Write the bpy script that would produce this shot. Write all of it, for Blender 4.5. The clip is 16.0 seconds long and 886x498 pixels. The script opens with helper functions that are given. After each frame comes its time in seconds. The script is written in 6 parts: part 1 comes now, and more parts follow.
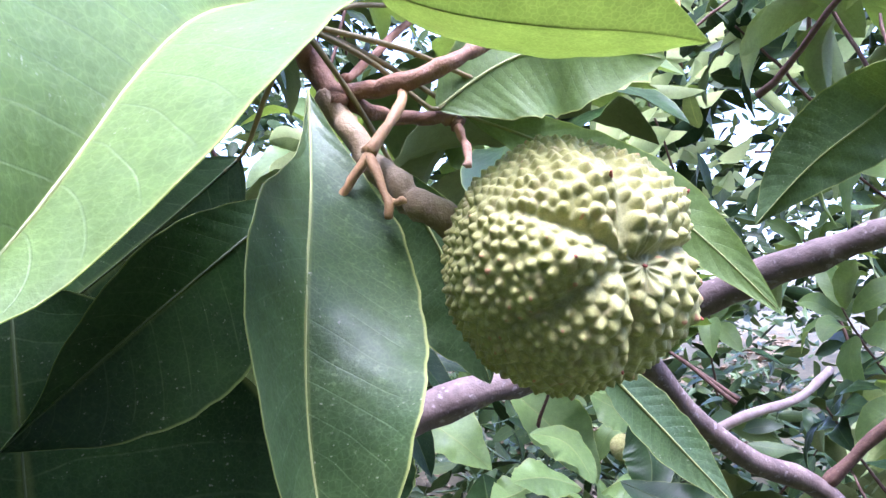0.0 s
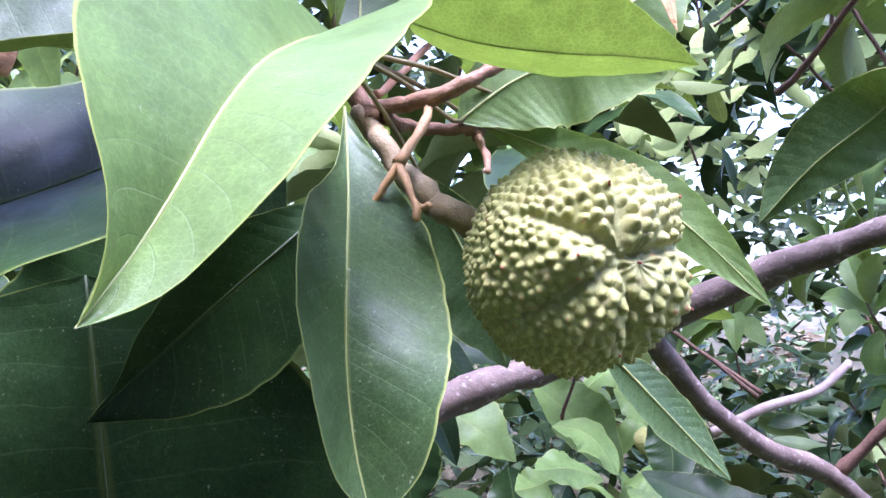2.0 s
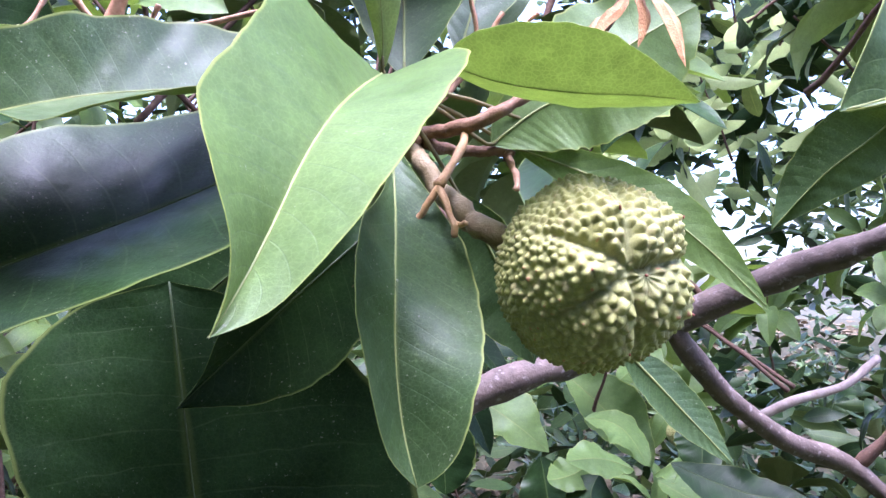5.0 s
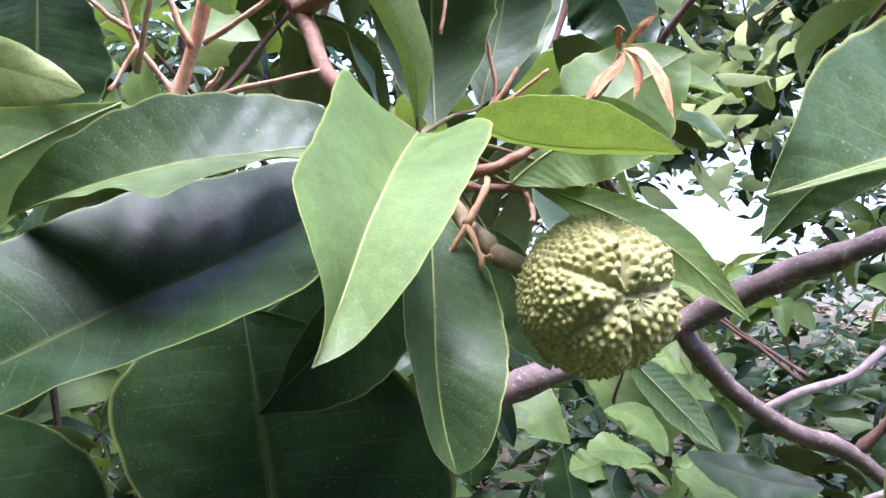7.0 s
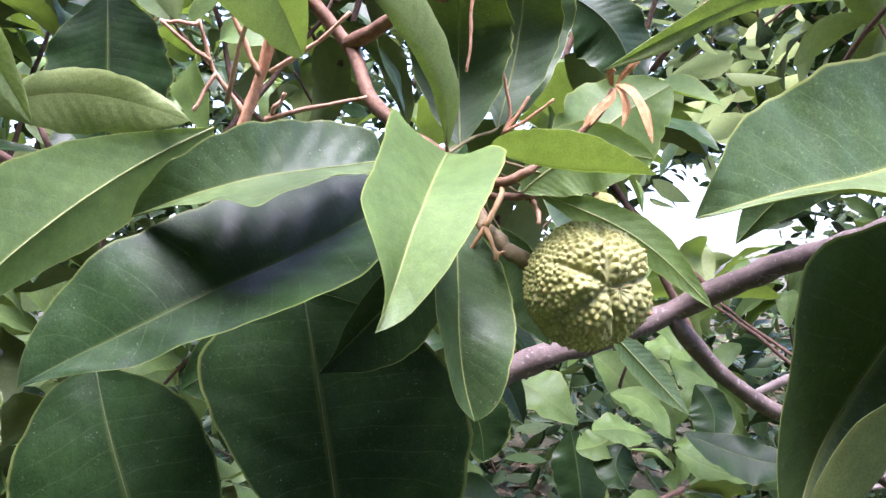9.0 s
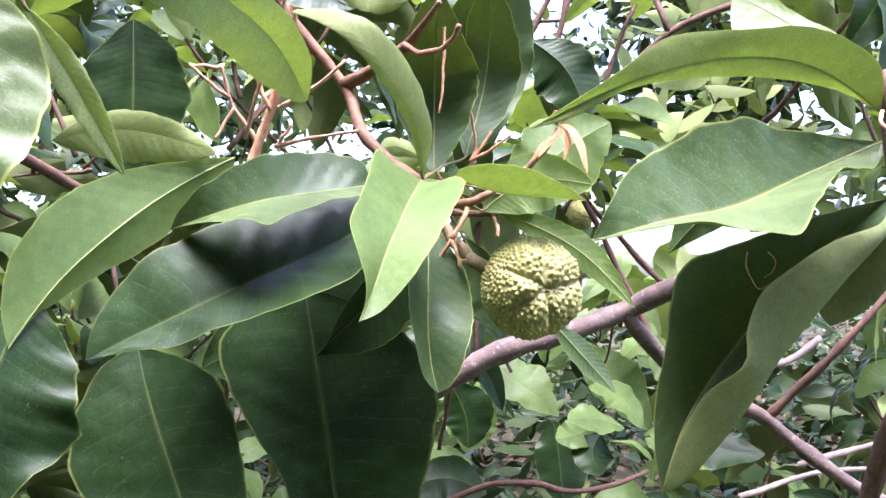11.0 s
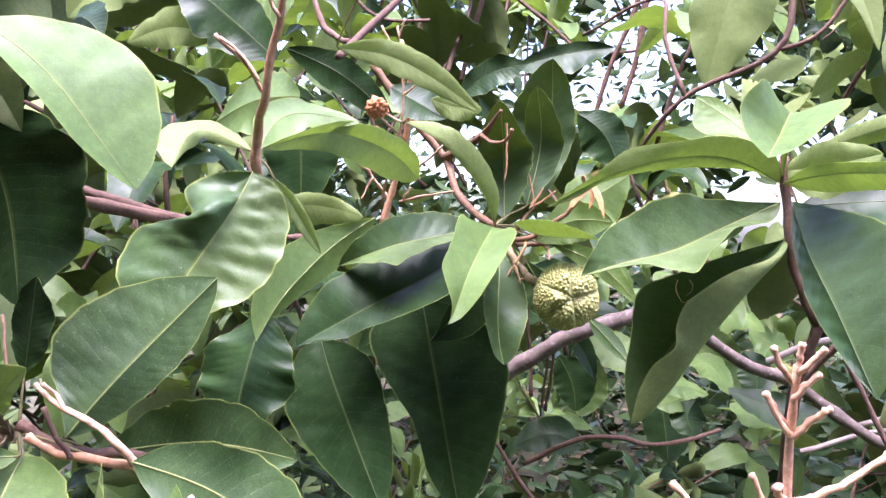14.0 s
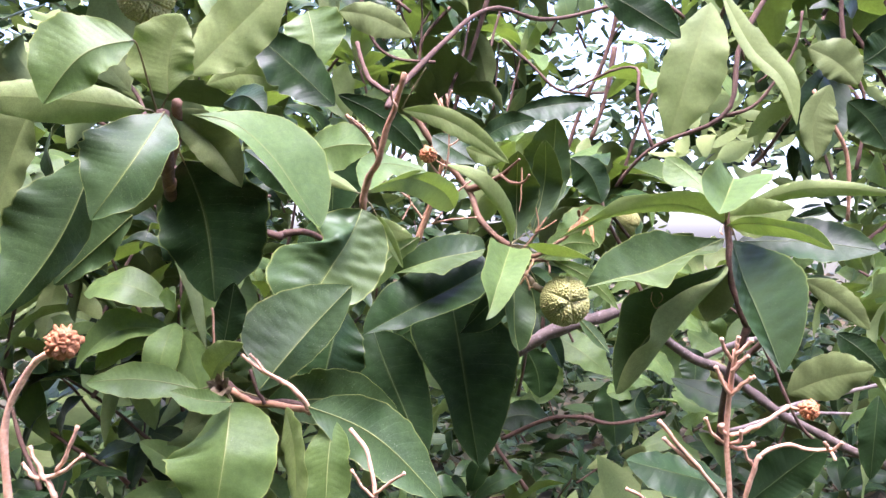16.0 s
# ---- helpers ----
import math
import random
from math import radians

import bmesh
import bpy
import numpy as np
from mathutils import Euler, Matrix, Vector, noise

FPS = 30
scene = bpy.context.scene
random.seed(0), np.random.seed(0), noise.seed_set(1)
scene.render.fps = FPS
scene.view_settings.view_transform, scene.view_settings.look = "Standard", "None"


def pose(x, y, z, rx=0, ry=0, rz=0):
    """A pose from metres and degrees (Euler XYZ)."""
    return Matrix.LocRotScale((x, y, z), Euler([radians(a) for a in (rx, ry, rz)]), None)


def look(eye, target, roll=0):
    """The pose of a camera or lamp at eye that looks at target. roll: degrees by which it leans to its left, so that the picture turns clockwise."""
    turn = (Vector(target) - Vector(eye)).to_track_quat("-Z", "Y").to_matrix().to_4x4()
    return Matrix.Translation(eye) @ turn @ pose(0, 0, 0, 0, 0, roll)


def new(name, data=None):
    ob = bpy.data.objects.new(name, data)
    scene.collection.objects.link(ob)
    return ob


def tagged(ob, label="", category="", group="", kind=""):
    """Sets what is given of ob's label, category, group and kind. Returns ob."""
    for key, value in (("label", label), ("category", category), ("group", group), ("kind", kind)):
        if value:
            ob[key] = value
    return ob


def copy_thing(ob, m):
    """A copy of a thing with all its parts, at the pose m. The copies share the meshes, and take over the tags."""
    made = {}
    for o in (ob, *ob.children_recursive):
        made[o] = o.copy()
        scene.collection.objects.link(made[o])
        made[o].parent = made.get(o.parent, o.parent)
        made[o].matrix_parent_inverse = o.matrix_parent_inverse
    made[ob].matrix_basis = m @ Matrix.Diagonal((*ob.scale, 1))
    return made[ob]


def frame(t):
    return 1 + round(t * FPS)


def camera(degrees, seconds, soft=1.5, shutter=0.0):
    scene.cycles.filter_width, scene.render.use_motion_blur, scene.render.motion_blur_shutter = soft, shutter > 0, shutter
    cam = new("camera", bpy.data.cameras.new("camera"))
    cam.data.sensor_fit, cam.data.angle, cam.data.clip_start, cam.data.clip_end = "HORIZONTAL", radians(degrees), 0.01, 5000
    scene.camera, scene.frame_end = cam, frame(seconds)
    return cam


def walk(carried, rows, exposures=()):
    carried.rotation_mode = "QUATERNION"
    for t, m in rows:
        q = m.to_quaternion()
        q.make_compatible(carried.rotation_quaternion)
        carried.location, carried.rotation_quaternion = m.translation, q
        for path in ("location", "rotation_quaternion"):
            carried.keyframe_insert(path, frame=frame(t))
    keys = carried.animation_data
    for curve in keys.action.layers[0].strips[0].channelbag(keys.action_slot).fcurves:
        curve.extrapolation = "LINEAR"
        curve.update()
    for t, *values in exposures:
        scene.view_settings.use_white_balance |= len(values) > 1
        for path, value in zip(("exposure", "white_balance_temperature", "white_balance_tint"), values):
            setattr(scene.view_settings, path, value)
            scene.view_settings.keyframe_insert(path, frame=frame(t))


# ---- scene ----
cam = camera(58.4, 16.0)
PATH = [
    (0, (0.023, 0.023, 1.521), (-0.04, 2.016, 1.675), -0.2),
    (0.5, (0.021, 0.017, 1.519), (-0.051, 2.01, 1.669), -0.1),
    (1, (0.02, 0.012, 1.517), (-0.071, 2.005, 1.658), -0.1),
    (1.5, (0.023, 0.002, 1.521), (-0.082, 1.994, 1.663), -0.1),
    (2, (0.025, -0.004, 1.52), (-0.102, 1.987, 1.662), -0.2),
    (2.5, (0.028, -0.011, 1.521), (-0.119, 1.979, 1.668), -0.1),
    (3, (0.025, -0.02, 1.522), (-0.137, 1.968, 1.672), -0.2),
    (3.5, (0.024, -0.02, 1.519), (-0.157, 1.967, 1.66), 0.1),
    (4, (0.028, -0.024, 1.52), (-0.167, 1.962, 1.653), 0.1),
    (6.3, (0.026, -0.064, 1.531), (-0.218, 1.917, 1.645), -0.7),
    (6.5, (0.03, -0.069, 1.532), (-0.218, 1.912, 1.647), -1.0),
    (7, (0.029, -0.092, 1.535), (-0.231, 1.888, 1.64), -1.2),
    (7.5, (0.026, -0.108, 1.539), (-0.254, 1.87, 1.635), -0.9),
    (8, (0.027, -0.125, 1.539), (-0.271, 1.851, 1.624), -0.8),
    (8.5, (0.032, -0.148, 1.54), (-0.277, 1.827, 1.616), -0.5),
    (9, (0.036, -0.172, 1.536), (-0.263, 1.804, 1.608), -0.2),
    (9.2, (0.038, -0.183, 1.538), (-0.246, 1.796, 1.607), 0.1),
    (11.3, (0.074, -0.292, 1.54), (-0.22, 1.685, 1.602), 0.5),
    (11.5, (0.081, -0.312, 1.548), (-0.221, 1.665, 1.594), 0.3),
    (12, (0.096, -0.353, 1.555), (-0.276, 1.612, 1.604), -0.2),
    (12.5, (0.115, -0.407, 1.563), (-0.327, 1.544, 1.599), -0.5),
    (13, (0.136, -0.45, 1.568), (-0.374, 1.484, 1.592), -0.8),
    (13.5, (0.157, -0.482, 1.57), (-0.413, 1.435, 1.577), -1.2),
    (14, (0.17, -0.515, 1.579), (-0.457, 1.384, 1.576), -1.2),
    (14.5, (0.168, -0.57, 1.587), (-0.482, 1.322, 1.584), -0.7),
    (15, (0.173, -0.641, 1.598), (-0.437, 1.264, 1.59), -1.0),
    (15.5, (0.162, -0.706, 1.6), (-0.383, 1.218, 1.591), -0.7),
    (16, (0.137, -0.767, 1.602), (-0.346, 1.174, 1.587), 0.4),
]
walk(cam, [(t, look(eye, target, roll)) for t, eye, target, roll in PATH], exposures=[(0.0, 3.90, 5100, 36), (4.0, 3.68, 5130, 35), (9.0, 3.60, 5600, 31), (11.5, 3.96, 5700, 31), (12.5, 3.92, 5660, 32), (14.5, 3.68, 5660, 34), (16.0, 3.58, 5680, 33)])

# ---- light: high bright cloud, a wide soft sun near the zenith ----
world = bpy.data.worlds.new("sky")
scene.world = world
world.use_nodes = True
wn = world.node_tree
sky = wn.nodes.new("ShaderNodeTexSky")
sky.sky_type, sky.sun_disc = "NISHITA", False
SUN_EL, SUN_AZ = radians(74), radians(165)
sky.sun_elevation, sky.sun_rotation = SUN_EL, SUN_AZ
sky.air_density, sky.dust_density, sky.ozone_density = 1.0, 4.0, 1.0
wn.links.new(sky.outputs["Color"], wn.nodes["Background"].inputs["Color"])
wn.nodes["Background"].inputs["Strength"].default_value = 0.09
sun_data = bpy.data.lights.new("sun", "SUN")
sun_data.energy, sun_data.angle, sun_data.color = 1.5, radians(44), (1.0, 0.97, 0.93)
sun = new("sun", sun_data)
sun_from = Vector((math.sin(SUN_AZ) * math.cos(SUN_EL), math.cos(SUN_AZ) * math.cos(SUN_EL), math.sin(SUN_EL)))
sun.rotation_euler = sun_from.to_track_quat("Z", "Y").to_euler()


# ---- materials ----
class Graph:
    """Short hand for a node material."""

    def __init__(self, name):
        self.mat = bpy.data.materials.new(name)
        self.mat.use_nodes = True
        self.t = self.mat.node_tree
        self.bsdf = self.t.nodes["Principled BSDF"]
        self.out = self.t.nodes["Material Output"]

    def put(self, socket, value):
        if isinstance(value, bpy.types.NodeSocket):
            self.t.links.new(value, socket)
        elif isinstance(value, (tuple, list)) and len(value) == 3 and socket.type == "RGBA":
            socket.default_value = (*value, 1)
        else:
            socket.default_value = value

    def math(self, op, a, b=0.0, c=0.0):
        n = self.t.nodes.new("ShaderNodeMath")
        n.operation = op
        for s, v in zip(n.inputs, (a, b, c)):
            self.put(s, v)
        return n.outputs[0]

    def noise(self, scale, detail=3.0, rough=0.55, vector=None):
        n = self.t.nodes.new("ShaderNodeTexNoise")
        self.put(n.inputs["Scale"], scale)
        n.inputs["Detail"].default_value, n.inputs["Roughness"].default_value = detail, rough
        self.put(n.inputs["Vector"], vector or self.where("Object"))
        return n.outputs["Fac"]

    def where(self, kind):
        return self.t.nodes.new("ShaderNodeTexCoord").outputs[kind]

    def ramp(self, v, a, b, lo=0.0, hi=1.0):
        n = self.t.nodes.new("ShaderNodeMapRange")
        n.interpolation_type = "SMOOTHSTEP"
        for s, x in zip(n.inputs, (v, a, b, lo, hi)):
            self.put(s, x)
        return n.outputs[0]

    def mix(self, f, a, b, blend="MIX"):
        n = self.t.nodes.new("ShaderNodeMix")
        n.data_type, n.blend_type = "RGBA", blend
        self.put(n.inputs[0], f), self.put(n.inputs[6], a), self.put(n.inputs[7], b)
        return n.outputs[2]

    def chance(self):
        return self.t.nodes.new("ShaderNodeObjectInfo").outputs["Random"]

    def island(self):
        return self.t.nodes.new("ShaderNodeNewGeometry").outputs["Random Per Island"]

    def shade(self, v, lo, hi):
        """A grey that runs from lo to hi with v, to multiply a colour by."""
        n = self.t.nodes.new("ShaderNodeCombineColor")
        g = self.ramp(v, 0.0, 1.0, lo, hi)
        for s in n.inputs:
            self.put(s, g)
        return n.outputs[0]

    def bump(self, height, strength, distance):
        n = self.t.nodes.new("ShaderNodeBump")
        n.inputs["Strength"].default_value, n.inputs["Distance"].default_value = strength, distance
        self.put(n.inputs["Height"], height)
        self.put(self.bsdf.inputs["Normal"], n.outputs[0])
        return n.outputs[0]


def leaf_material(name, deep, fresh, vein, margin, rough, glow, through_share, relief, speck, gloss=0.5, net_show=0.12):
    """One face of a leathery leaf: blotched green, paler midrib, side veins and margin, dust specks."""
    g = Graph(name)
    uv = g.t.nodes.new("ShaderNodeSeparateXYZ")
    g.put(uv.inputs[0], g.where("UV"))
    u, v = uv.outputs[0], g.math("ABSOLUTE", g.math("MULTIPLY_ADD", uv.outputs[1], 2.0, -1.0))
    wobble = g.math("MULTIPLY_ADD", g.noise(30.0, 2.0), 0.7, -0.35)
    tune = g.math("MULTIPLY_ADD", g.chance(), 5.0, 14.0)
    along = g.math("ADD", g.math("MULTIPLY_ADD", u, tune, wobble), g.math("MULTIPLY", g.math("POWER", v, 1.25), -1.7))
    lane = g.math("ABSOLUTE", g.math("SUBTRACT", g.math("FRACT", along), 0.5))
    side = g.math("MULTIPLY", g.ramp(lane, 0.0, 0.045, 1.0, 0.0), g.ramp(v, 0.72, 0.98, 1.0, 0.0))
    quilt = g.math("MULTIPLY", g.ramp(lane, 0.0, 0.5, 0.0, 1.0), g.ramp(v, 0.0, 0.35, 0.25, 1.0))
    rib = g.ramp(v, 0.012, 0.05, 1.0, 0.0)
    rim = g.ramp(v, 0.965, 0.990, 0.0, 0.68)
    blotch = g.ramp(g.noise(28.0, 4.0, 0.6), 0.3, 0.7)
    tone = g.mix(g.math("MULTIPLY_ADD", blotch, 0.6, g.math("MULTIPLY", g.island(), 0.55)), deep, fresh)
    tone = g.mix(g.math("MULTIPLY", g.ramp(g.island(), 0.55, 1.0), 0.22), tone, g.mix(0.5, fresh, margin))
    tone = g.mix(1.0, tone, g.shade(g.noise(420.0, 3.0), 0.82, 1.16), "MULTIPLY")
    tone = g.mix(1.0, tone, g.shade(g.noise(1500.0, 3.0, 0.7), 0.70, 1.30), "MULTIPLY")
    tone = g.mix(1.0, tone, g.shade(g.noise(75.0, 4.0, 0.65), 0.78, 1.22), "MULTIPLY")
    fleck = g.math("MULTIPLY", g.ramp(g.noise(620.0, 2.0, 0.5), 0.60, 0.70), g.ramp(g.noise(34.0, 3.0), 0.40, 0.62))
    tone = g.mix(g.math("MULTIPLY", fleck, speck * 0.6), tone, vein)
    net = g.t.nodes.new("ShaderNodeTexVoronoi")
    net.feature = "DISTANCE_TO_EDGE"
    net.inputs["Scale"].default_value = 560.0
    g.put(net.inputs["Vector"], g.where("Object"))
    mesh_vein = g.ramp(net.outputs["Distance"], 0.0, 0.12, 1.0, 0.0)
    tone = g.mix(g.math("MULTIPLY", mesh_vein, net_show), tone, vein)
    tone = g.mix(g.math("MULTIPLY", side, g.ramp(g.noise(240.0, 3.0), 0.3, 0.7, 0.10, 0.45)), tone, vein)
    tone = g.mix(g.math("MULTIPLY", rib, 0.25), tone, margin)
    tone = g.mix(rim, tone, margin)
    dust = g.math("MULTIPLY", g.ramp(g.noise(900.0, 2.0), 0.66, 0.74), g.ramp(g.noise(60.0, 2.0), 0.45, 0.65))
    tone = g.mix(g.math("MULTIPLY", dust, speck), tone, (0.42, 0.40, 0.30))
    scar = g.ramp(g.noise(110.0, 3.0, 0.7), 0.735, 0.775)
    tone = g.mix(g.math("MULTIPLY", scar, speck), tone, (0.16, 0.11, 0.06))
    g.put(g.bsdf.inputs["Base Color"], tone)
    g.put(g.bsdf.inputs["Roughness"], g.ramp(g.noise(70.0, 3.0), 0.3, 0.7, rough - 0.07, rough + 0.1))
    g.put(g.bsdf.inputs["Specular IOR Level"], gloss)
    height = g.math("ADD", g.math("MULTIPLY", quilt, relief), g.math("MULTIPLY", g.noise(900.0, 3.0, 0.65), 0.2))
    height = g.math("ADD", height, g.math("MULTIPLY", g.noise(130.0, 3.0), 0.55))
    height = g.math("SUBTRACT", height, g.math("MULTIPLY", side, relief * 0.35))
    normal = g.bump(height, 0.55, 0.0008)
    trans = g.t.nodes.new("ShaderNodeBsdfTranslucent")
    lit = g.mix(1.0, g.mix(0.2, glow, tone), g.shade(mesh_vein, 0.93, 1.06), "MULTIPLY")
    lit = g.mix(1.0, lit, g.shade(g.noise(160.0, 4.0, 0.65), 0.72, 1.22), "MULTIPLY")
    lit = g.mix(g.math("MULTIPLY", side, 0.35), lit, vein)
    g.put(trans.inputs["Color"], lit)
    g.put(trans.inputs["Normal"], normal)
    both = g.t.nodes.new("ShaderNodeMixShader")
    both.inputs[0].default_value = through_share
    g.put(both.inputs[1], g.bsdf.outputs[0]), g.put(both.inputs[2], trans.outputs[0])
    g.put(g.out.inputs["Surface"], both.outputs[0])
    return g.mat


# the older leaf tone, darkened further for the shade these leaves hang in
LEAF_DIM = leaf_material("dim_leaf_upper_face", (0.0052, 0.0145, 0.0042), (0.0200, 0.0460, 0.0120), (0.060, 0.09, 0.035), (0.13, 0.16, 0.04), 0.38, (0.55, 0.74, 0.14), 0.004, 0.17, 0.3, 0.13)
# mature tone, its colour lowered for leaves that stand in less light
LEAF_MID = leaf_material("half_dim_leaf_upper_face", (0.0184, 0.0416, 0.0115), (0.0480, 0.0864, 0.0271), (0.14, 0.20, 0.08), (0.30, 0.33, 0.09), 0.42, (0.55, 0.74, 0.14), 0.06, 0.17, 0.6, 0.25)
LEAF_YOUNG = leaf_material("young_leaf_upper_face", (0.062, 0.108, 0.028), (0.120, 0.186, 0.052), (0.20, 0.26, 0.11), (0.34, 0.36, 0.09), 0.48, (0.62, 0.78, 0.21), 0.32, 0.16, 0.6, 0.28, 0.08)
LEAF_UNDER = leaf_material("leaf_lower_face", (0.178, 0.245, 0.074), (0.260, 0.330, 0.112), (0.43, 0.48, 0.19), (0.42, 0.44, 0.17), 0.55, (0.58, 0.68, 0.27), 0.50, -0.14, 0.35, 0.40, 0.35)


def plain_bark(name, a, b, rough, scale, spots, bump):
    g = Graph(name)
    grain = g.noise(scale, 5.0, 0.65)
    tone = g.mix(g.ramp(grain, 0.3, 0.7), a, b)
    tone = g.mix(g.math("MULTIPLY", g.ramp(g.noise(scale * 3.0, 3.0), 0.58, 0.7), 0.55), tone, spots)
    tone = g.mix(1.0, tone, g.shade(g.chance(), 0.85, 1.15), "MULTIPLY")
    g.put(g.bsdf.inputs["Base Color"], tone)
    g.put(g.bsdf.inputs["Roughness"], rough)
    g.put(g.bsdf.inputs["Specular IOR Level"], 0.25)
    g.bump(g.math("ADD", grain, g.noise(scale * 5.0, 3.0)), bump, 0.0007)
    return g.mat


BARK = plain_bark("young_bark", (0.072, 0.038, 0.027), (0.130, 0.074, 0.051), 0.75, 160.0, (0.19, 0.14, 0.11), 0.7)
BROWNBARK = plain_bark("brown_shoot_bark", (0.132, 0.067, 0.036), (0.225, 0.124, 0.069), 0.66, 180.0, (0.30, 0.21, 0.155), 0.6)
REDBARK = plain_bark("flower_stalk_bark", (0.34, 0.165, 0.088), (0.53, 0.30, 0.175), 0.6, 220.0, (0.5, 0.33, 0.22), 0.5)
DRYTAN = plain_bark("dry_stalk", (0.46, 0.245, 0.15), (0.66, 0.405, 0.27), 0.65, 260.0, (0.34, 0.17, 0.10), 0.5)
TAN = plain_bark("fresh_stalk", (0.27, 0.155, 0.068), (0.38, 0.235, 0.108), 0.55, 260.0, (0.30, 0.16, 0.09), 0.4)
BOUGH = plain_bark("bough_bark", (0.078, 0.056, 0.047), (0.140, 0.103, 0.087), 0.7, 70.0, (0.33, 0.28, 0.27), 0.8)
DEADWOOD = plain_bark("dead_wood", (0.29, 0.22, 0.20), (0.43, 0.35, 0.32), 0.75, 90.0, (0.25, 0.17, 0.14), 0.6)
STALK = plain_bark("fruit_stalk_skin", (0.175, 0.125, 0.062), (0.25, 0.19, 0.10), 0.55, 200.0, (0.30, 0.22, 0.14), 0.5)
HUSK = plain_bark("dry_fruit_husk", (0.38, 0.135, 0.052), (0.55, 0.25, 0.115), 0.7, 240.0, (0.20, 0.07, 0.03), 0.8)
LITTER = plain_bark("leaf_litter", (0.030, 0.029, 0.015), (0.070, 0.062, 0.034), 0.85, 9.0, (0.13, 0.11, 0.065), 0.6)
DRYLEAF = plain_bark("dry_leaf", (0.11, 0.08, 0.045), (0.23, 0.175, 0.105), 0.75, 60.0, (0.40, 0.32, 0.22), 0.5)
PETAL = plain_bark("faded_petal", (0.31, 0.145, 0.058), (0.47, 0.245, 0.105), 0.7, 240.0, (0.24, 0.11, 0.05), 0.5)
SCAR = plain_bark("style_scar", (0.26, 0.06, 0.04), (0.36, 0.12, 0.07), 0.6, 900.0, (0.12, 0.04, 0.03), 0.3)

g = Graph("fruit_skin")
tip = g.t.nodes.new("ShaderNodeAttribute")
tip.attribute_name = "tip"
deepness = g.t.nodes.new("ShaderNodeAttribute")
deepness.attribute_name = "cleft"
skin = g.mix(g.ramp(g.noise(60.0, 4.0), 0.3, 0.7), (0.252, 0.252, 0.074), (0.335, 0.328, 0.108))
skin = g.mix(g.math("MULTIPLY", deepness.outputs["Fac"], 0.5), skin, (0.25, 0.265, 0.14))
skin = g.mix(g.ramp(tip.outputs["Fac"], 0.0, 0.35, 0.30, 0.0), skin, (0.28, 0.28, 0.14))
skin = g.mix(g.ramp(tip.outputs["Fac"], 0.55, 0.98, 0.0, 0.5), skin, (0.355, 0.345, 0.115))
skin = g.mix(g.math("MULTIPLY", g.ramp(tip.outputs["Fac"], 0.9, 1.0), g.ramp(g.noise(130.0, 1.0), 0.5, 0.62)), skin, (0.40, 0.20, 0.10))
skin = g.mix(1.0, skin, g.shade(g.noise(900.0, 4.0, 0.7), 0.70, 1.25), "MULTIPLY")
skin = g.mix(1.0, skin, g.shade(g.noise(2600.0, 3.0, 0.7), 0.75, 1.25), "MULTIPLY")
skin = g.mix(g.math("MULTIPLY", g.ramp(g.noise(190.0, 4.0, 0.65), 0.50, 0.70), 0.5), skin, (0.25, 0.195, 0.10))
g.put(g.bsdf.inputs["Base Color"], skin)
g.put(g.bsdf.inputs["Roughness"], 0.62)
g.put(g.bsdf.inputs["Specular IOR Level"], 0.25)
g.bump(g.noise(1300.0, 4.0, 0.7), 0.4, 0.0005)
FRUIT = g.mat


# ---- builders ----
def part(name, mesh, parent, *materials, label=""):
    ob = new(name, mesh)
    for m in materials:
        mesh.materials.append(m)
    ob.parent = parent
    return tagged(ob, label)


def thing(name, place, label, category, group=""):
    """A top-level thing: an empty at its base."""
    ob = new(name)
    ob.empty_display_size = 0.01
    ob.location = place
    return tagged(ob, label, category, group)


def hold(ob, parent):
    """Parent ob, built in world places, without moving it."""
    ob.parent = parent
    ob.matrix_parent_inverse = Matrix.Translation(-Vector(parent.location))
    return ob


def smooth(points, n):
    """n places along an even curve through the points, and the share of the length at each."""
    p = np.array(points, float)
    d = np.maximum(np.linalg.norm(np.diff(p, axis=0), axis=1), 1e-6) ** 0.5
    k = np.concatenate([[0], np.cumsum(d)])
    k /= k[-1]
    if len(p) == 2:
        m = np.array([p[1] - p[0]] * 2)
    else:
        s = np.diff(p, axis=0) / np.diff(k)[:, None]
        m = np.empty_like(p)
        h = np.diff(k)[:, None]
        m[1:-1] = (s[:-1] * h[1:] + s[1:] * h[:-1]) / (h[1:] + h[:-1])
        m[0], m[-1] = 1.5 * s[0] - 0.5 * m[1], 1.5 * s[-1] - 0.5 * m[-2]
    x = np.linspace(0, 1, n)
    i = np.clip(np.searchsorted(k, x, "right") - 1, 0, len(p) - 2)
    h = (k[i + 1] - k[i])[:, None]
    t = ((x - k[i]) / (k[i + 1] - k[i]))[:, None]
    return ((2 * t**3 - 3 * t**2 + 1) * p[i] + (t**3 - 2 * t**2 + t) * h * m[i]
            + (3 * t**2 - 2 * t**3) * p[i + 1] + (t**3 - t**2) * h * m[i + 1])


def unit(v):
    return v / np.maximum(np.linalg.norm(v, axis=-1, keepdims=True), 1e-9)


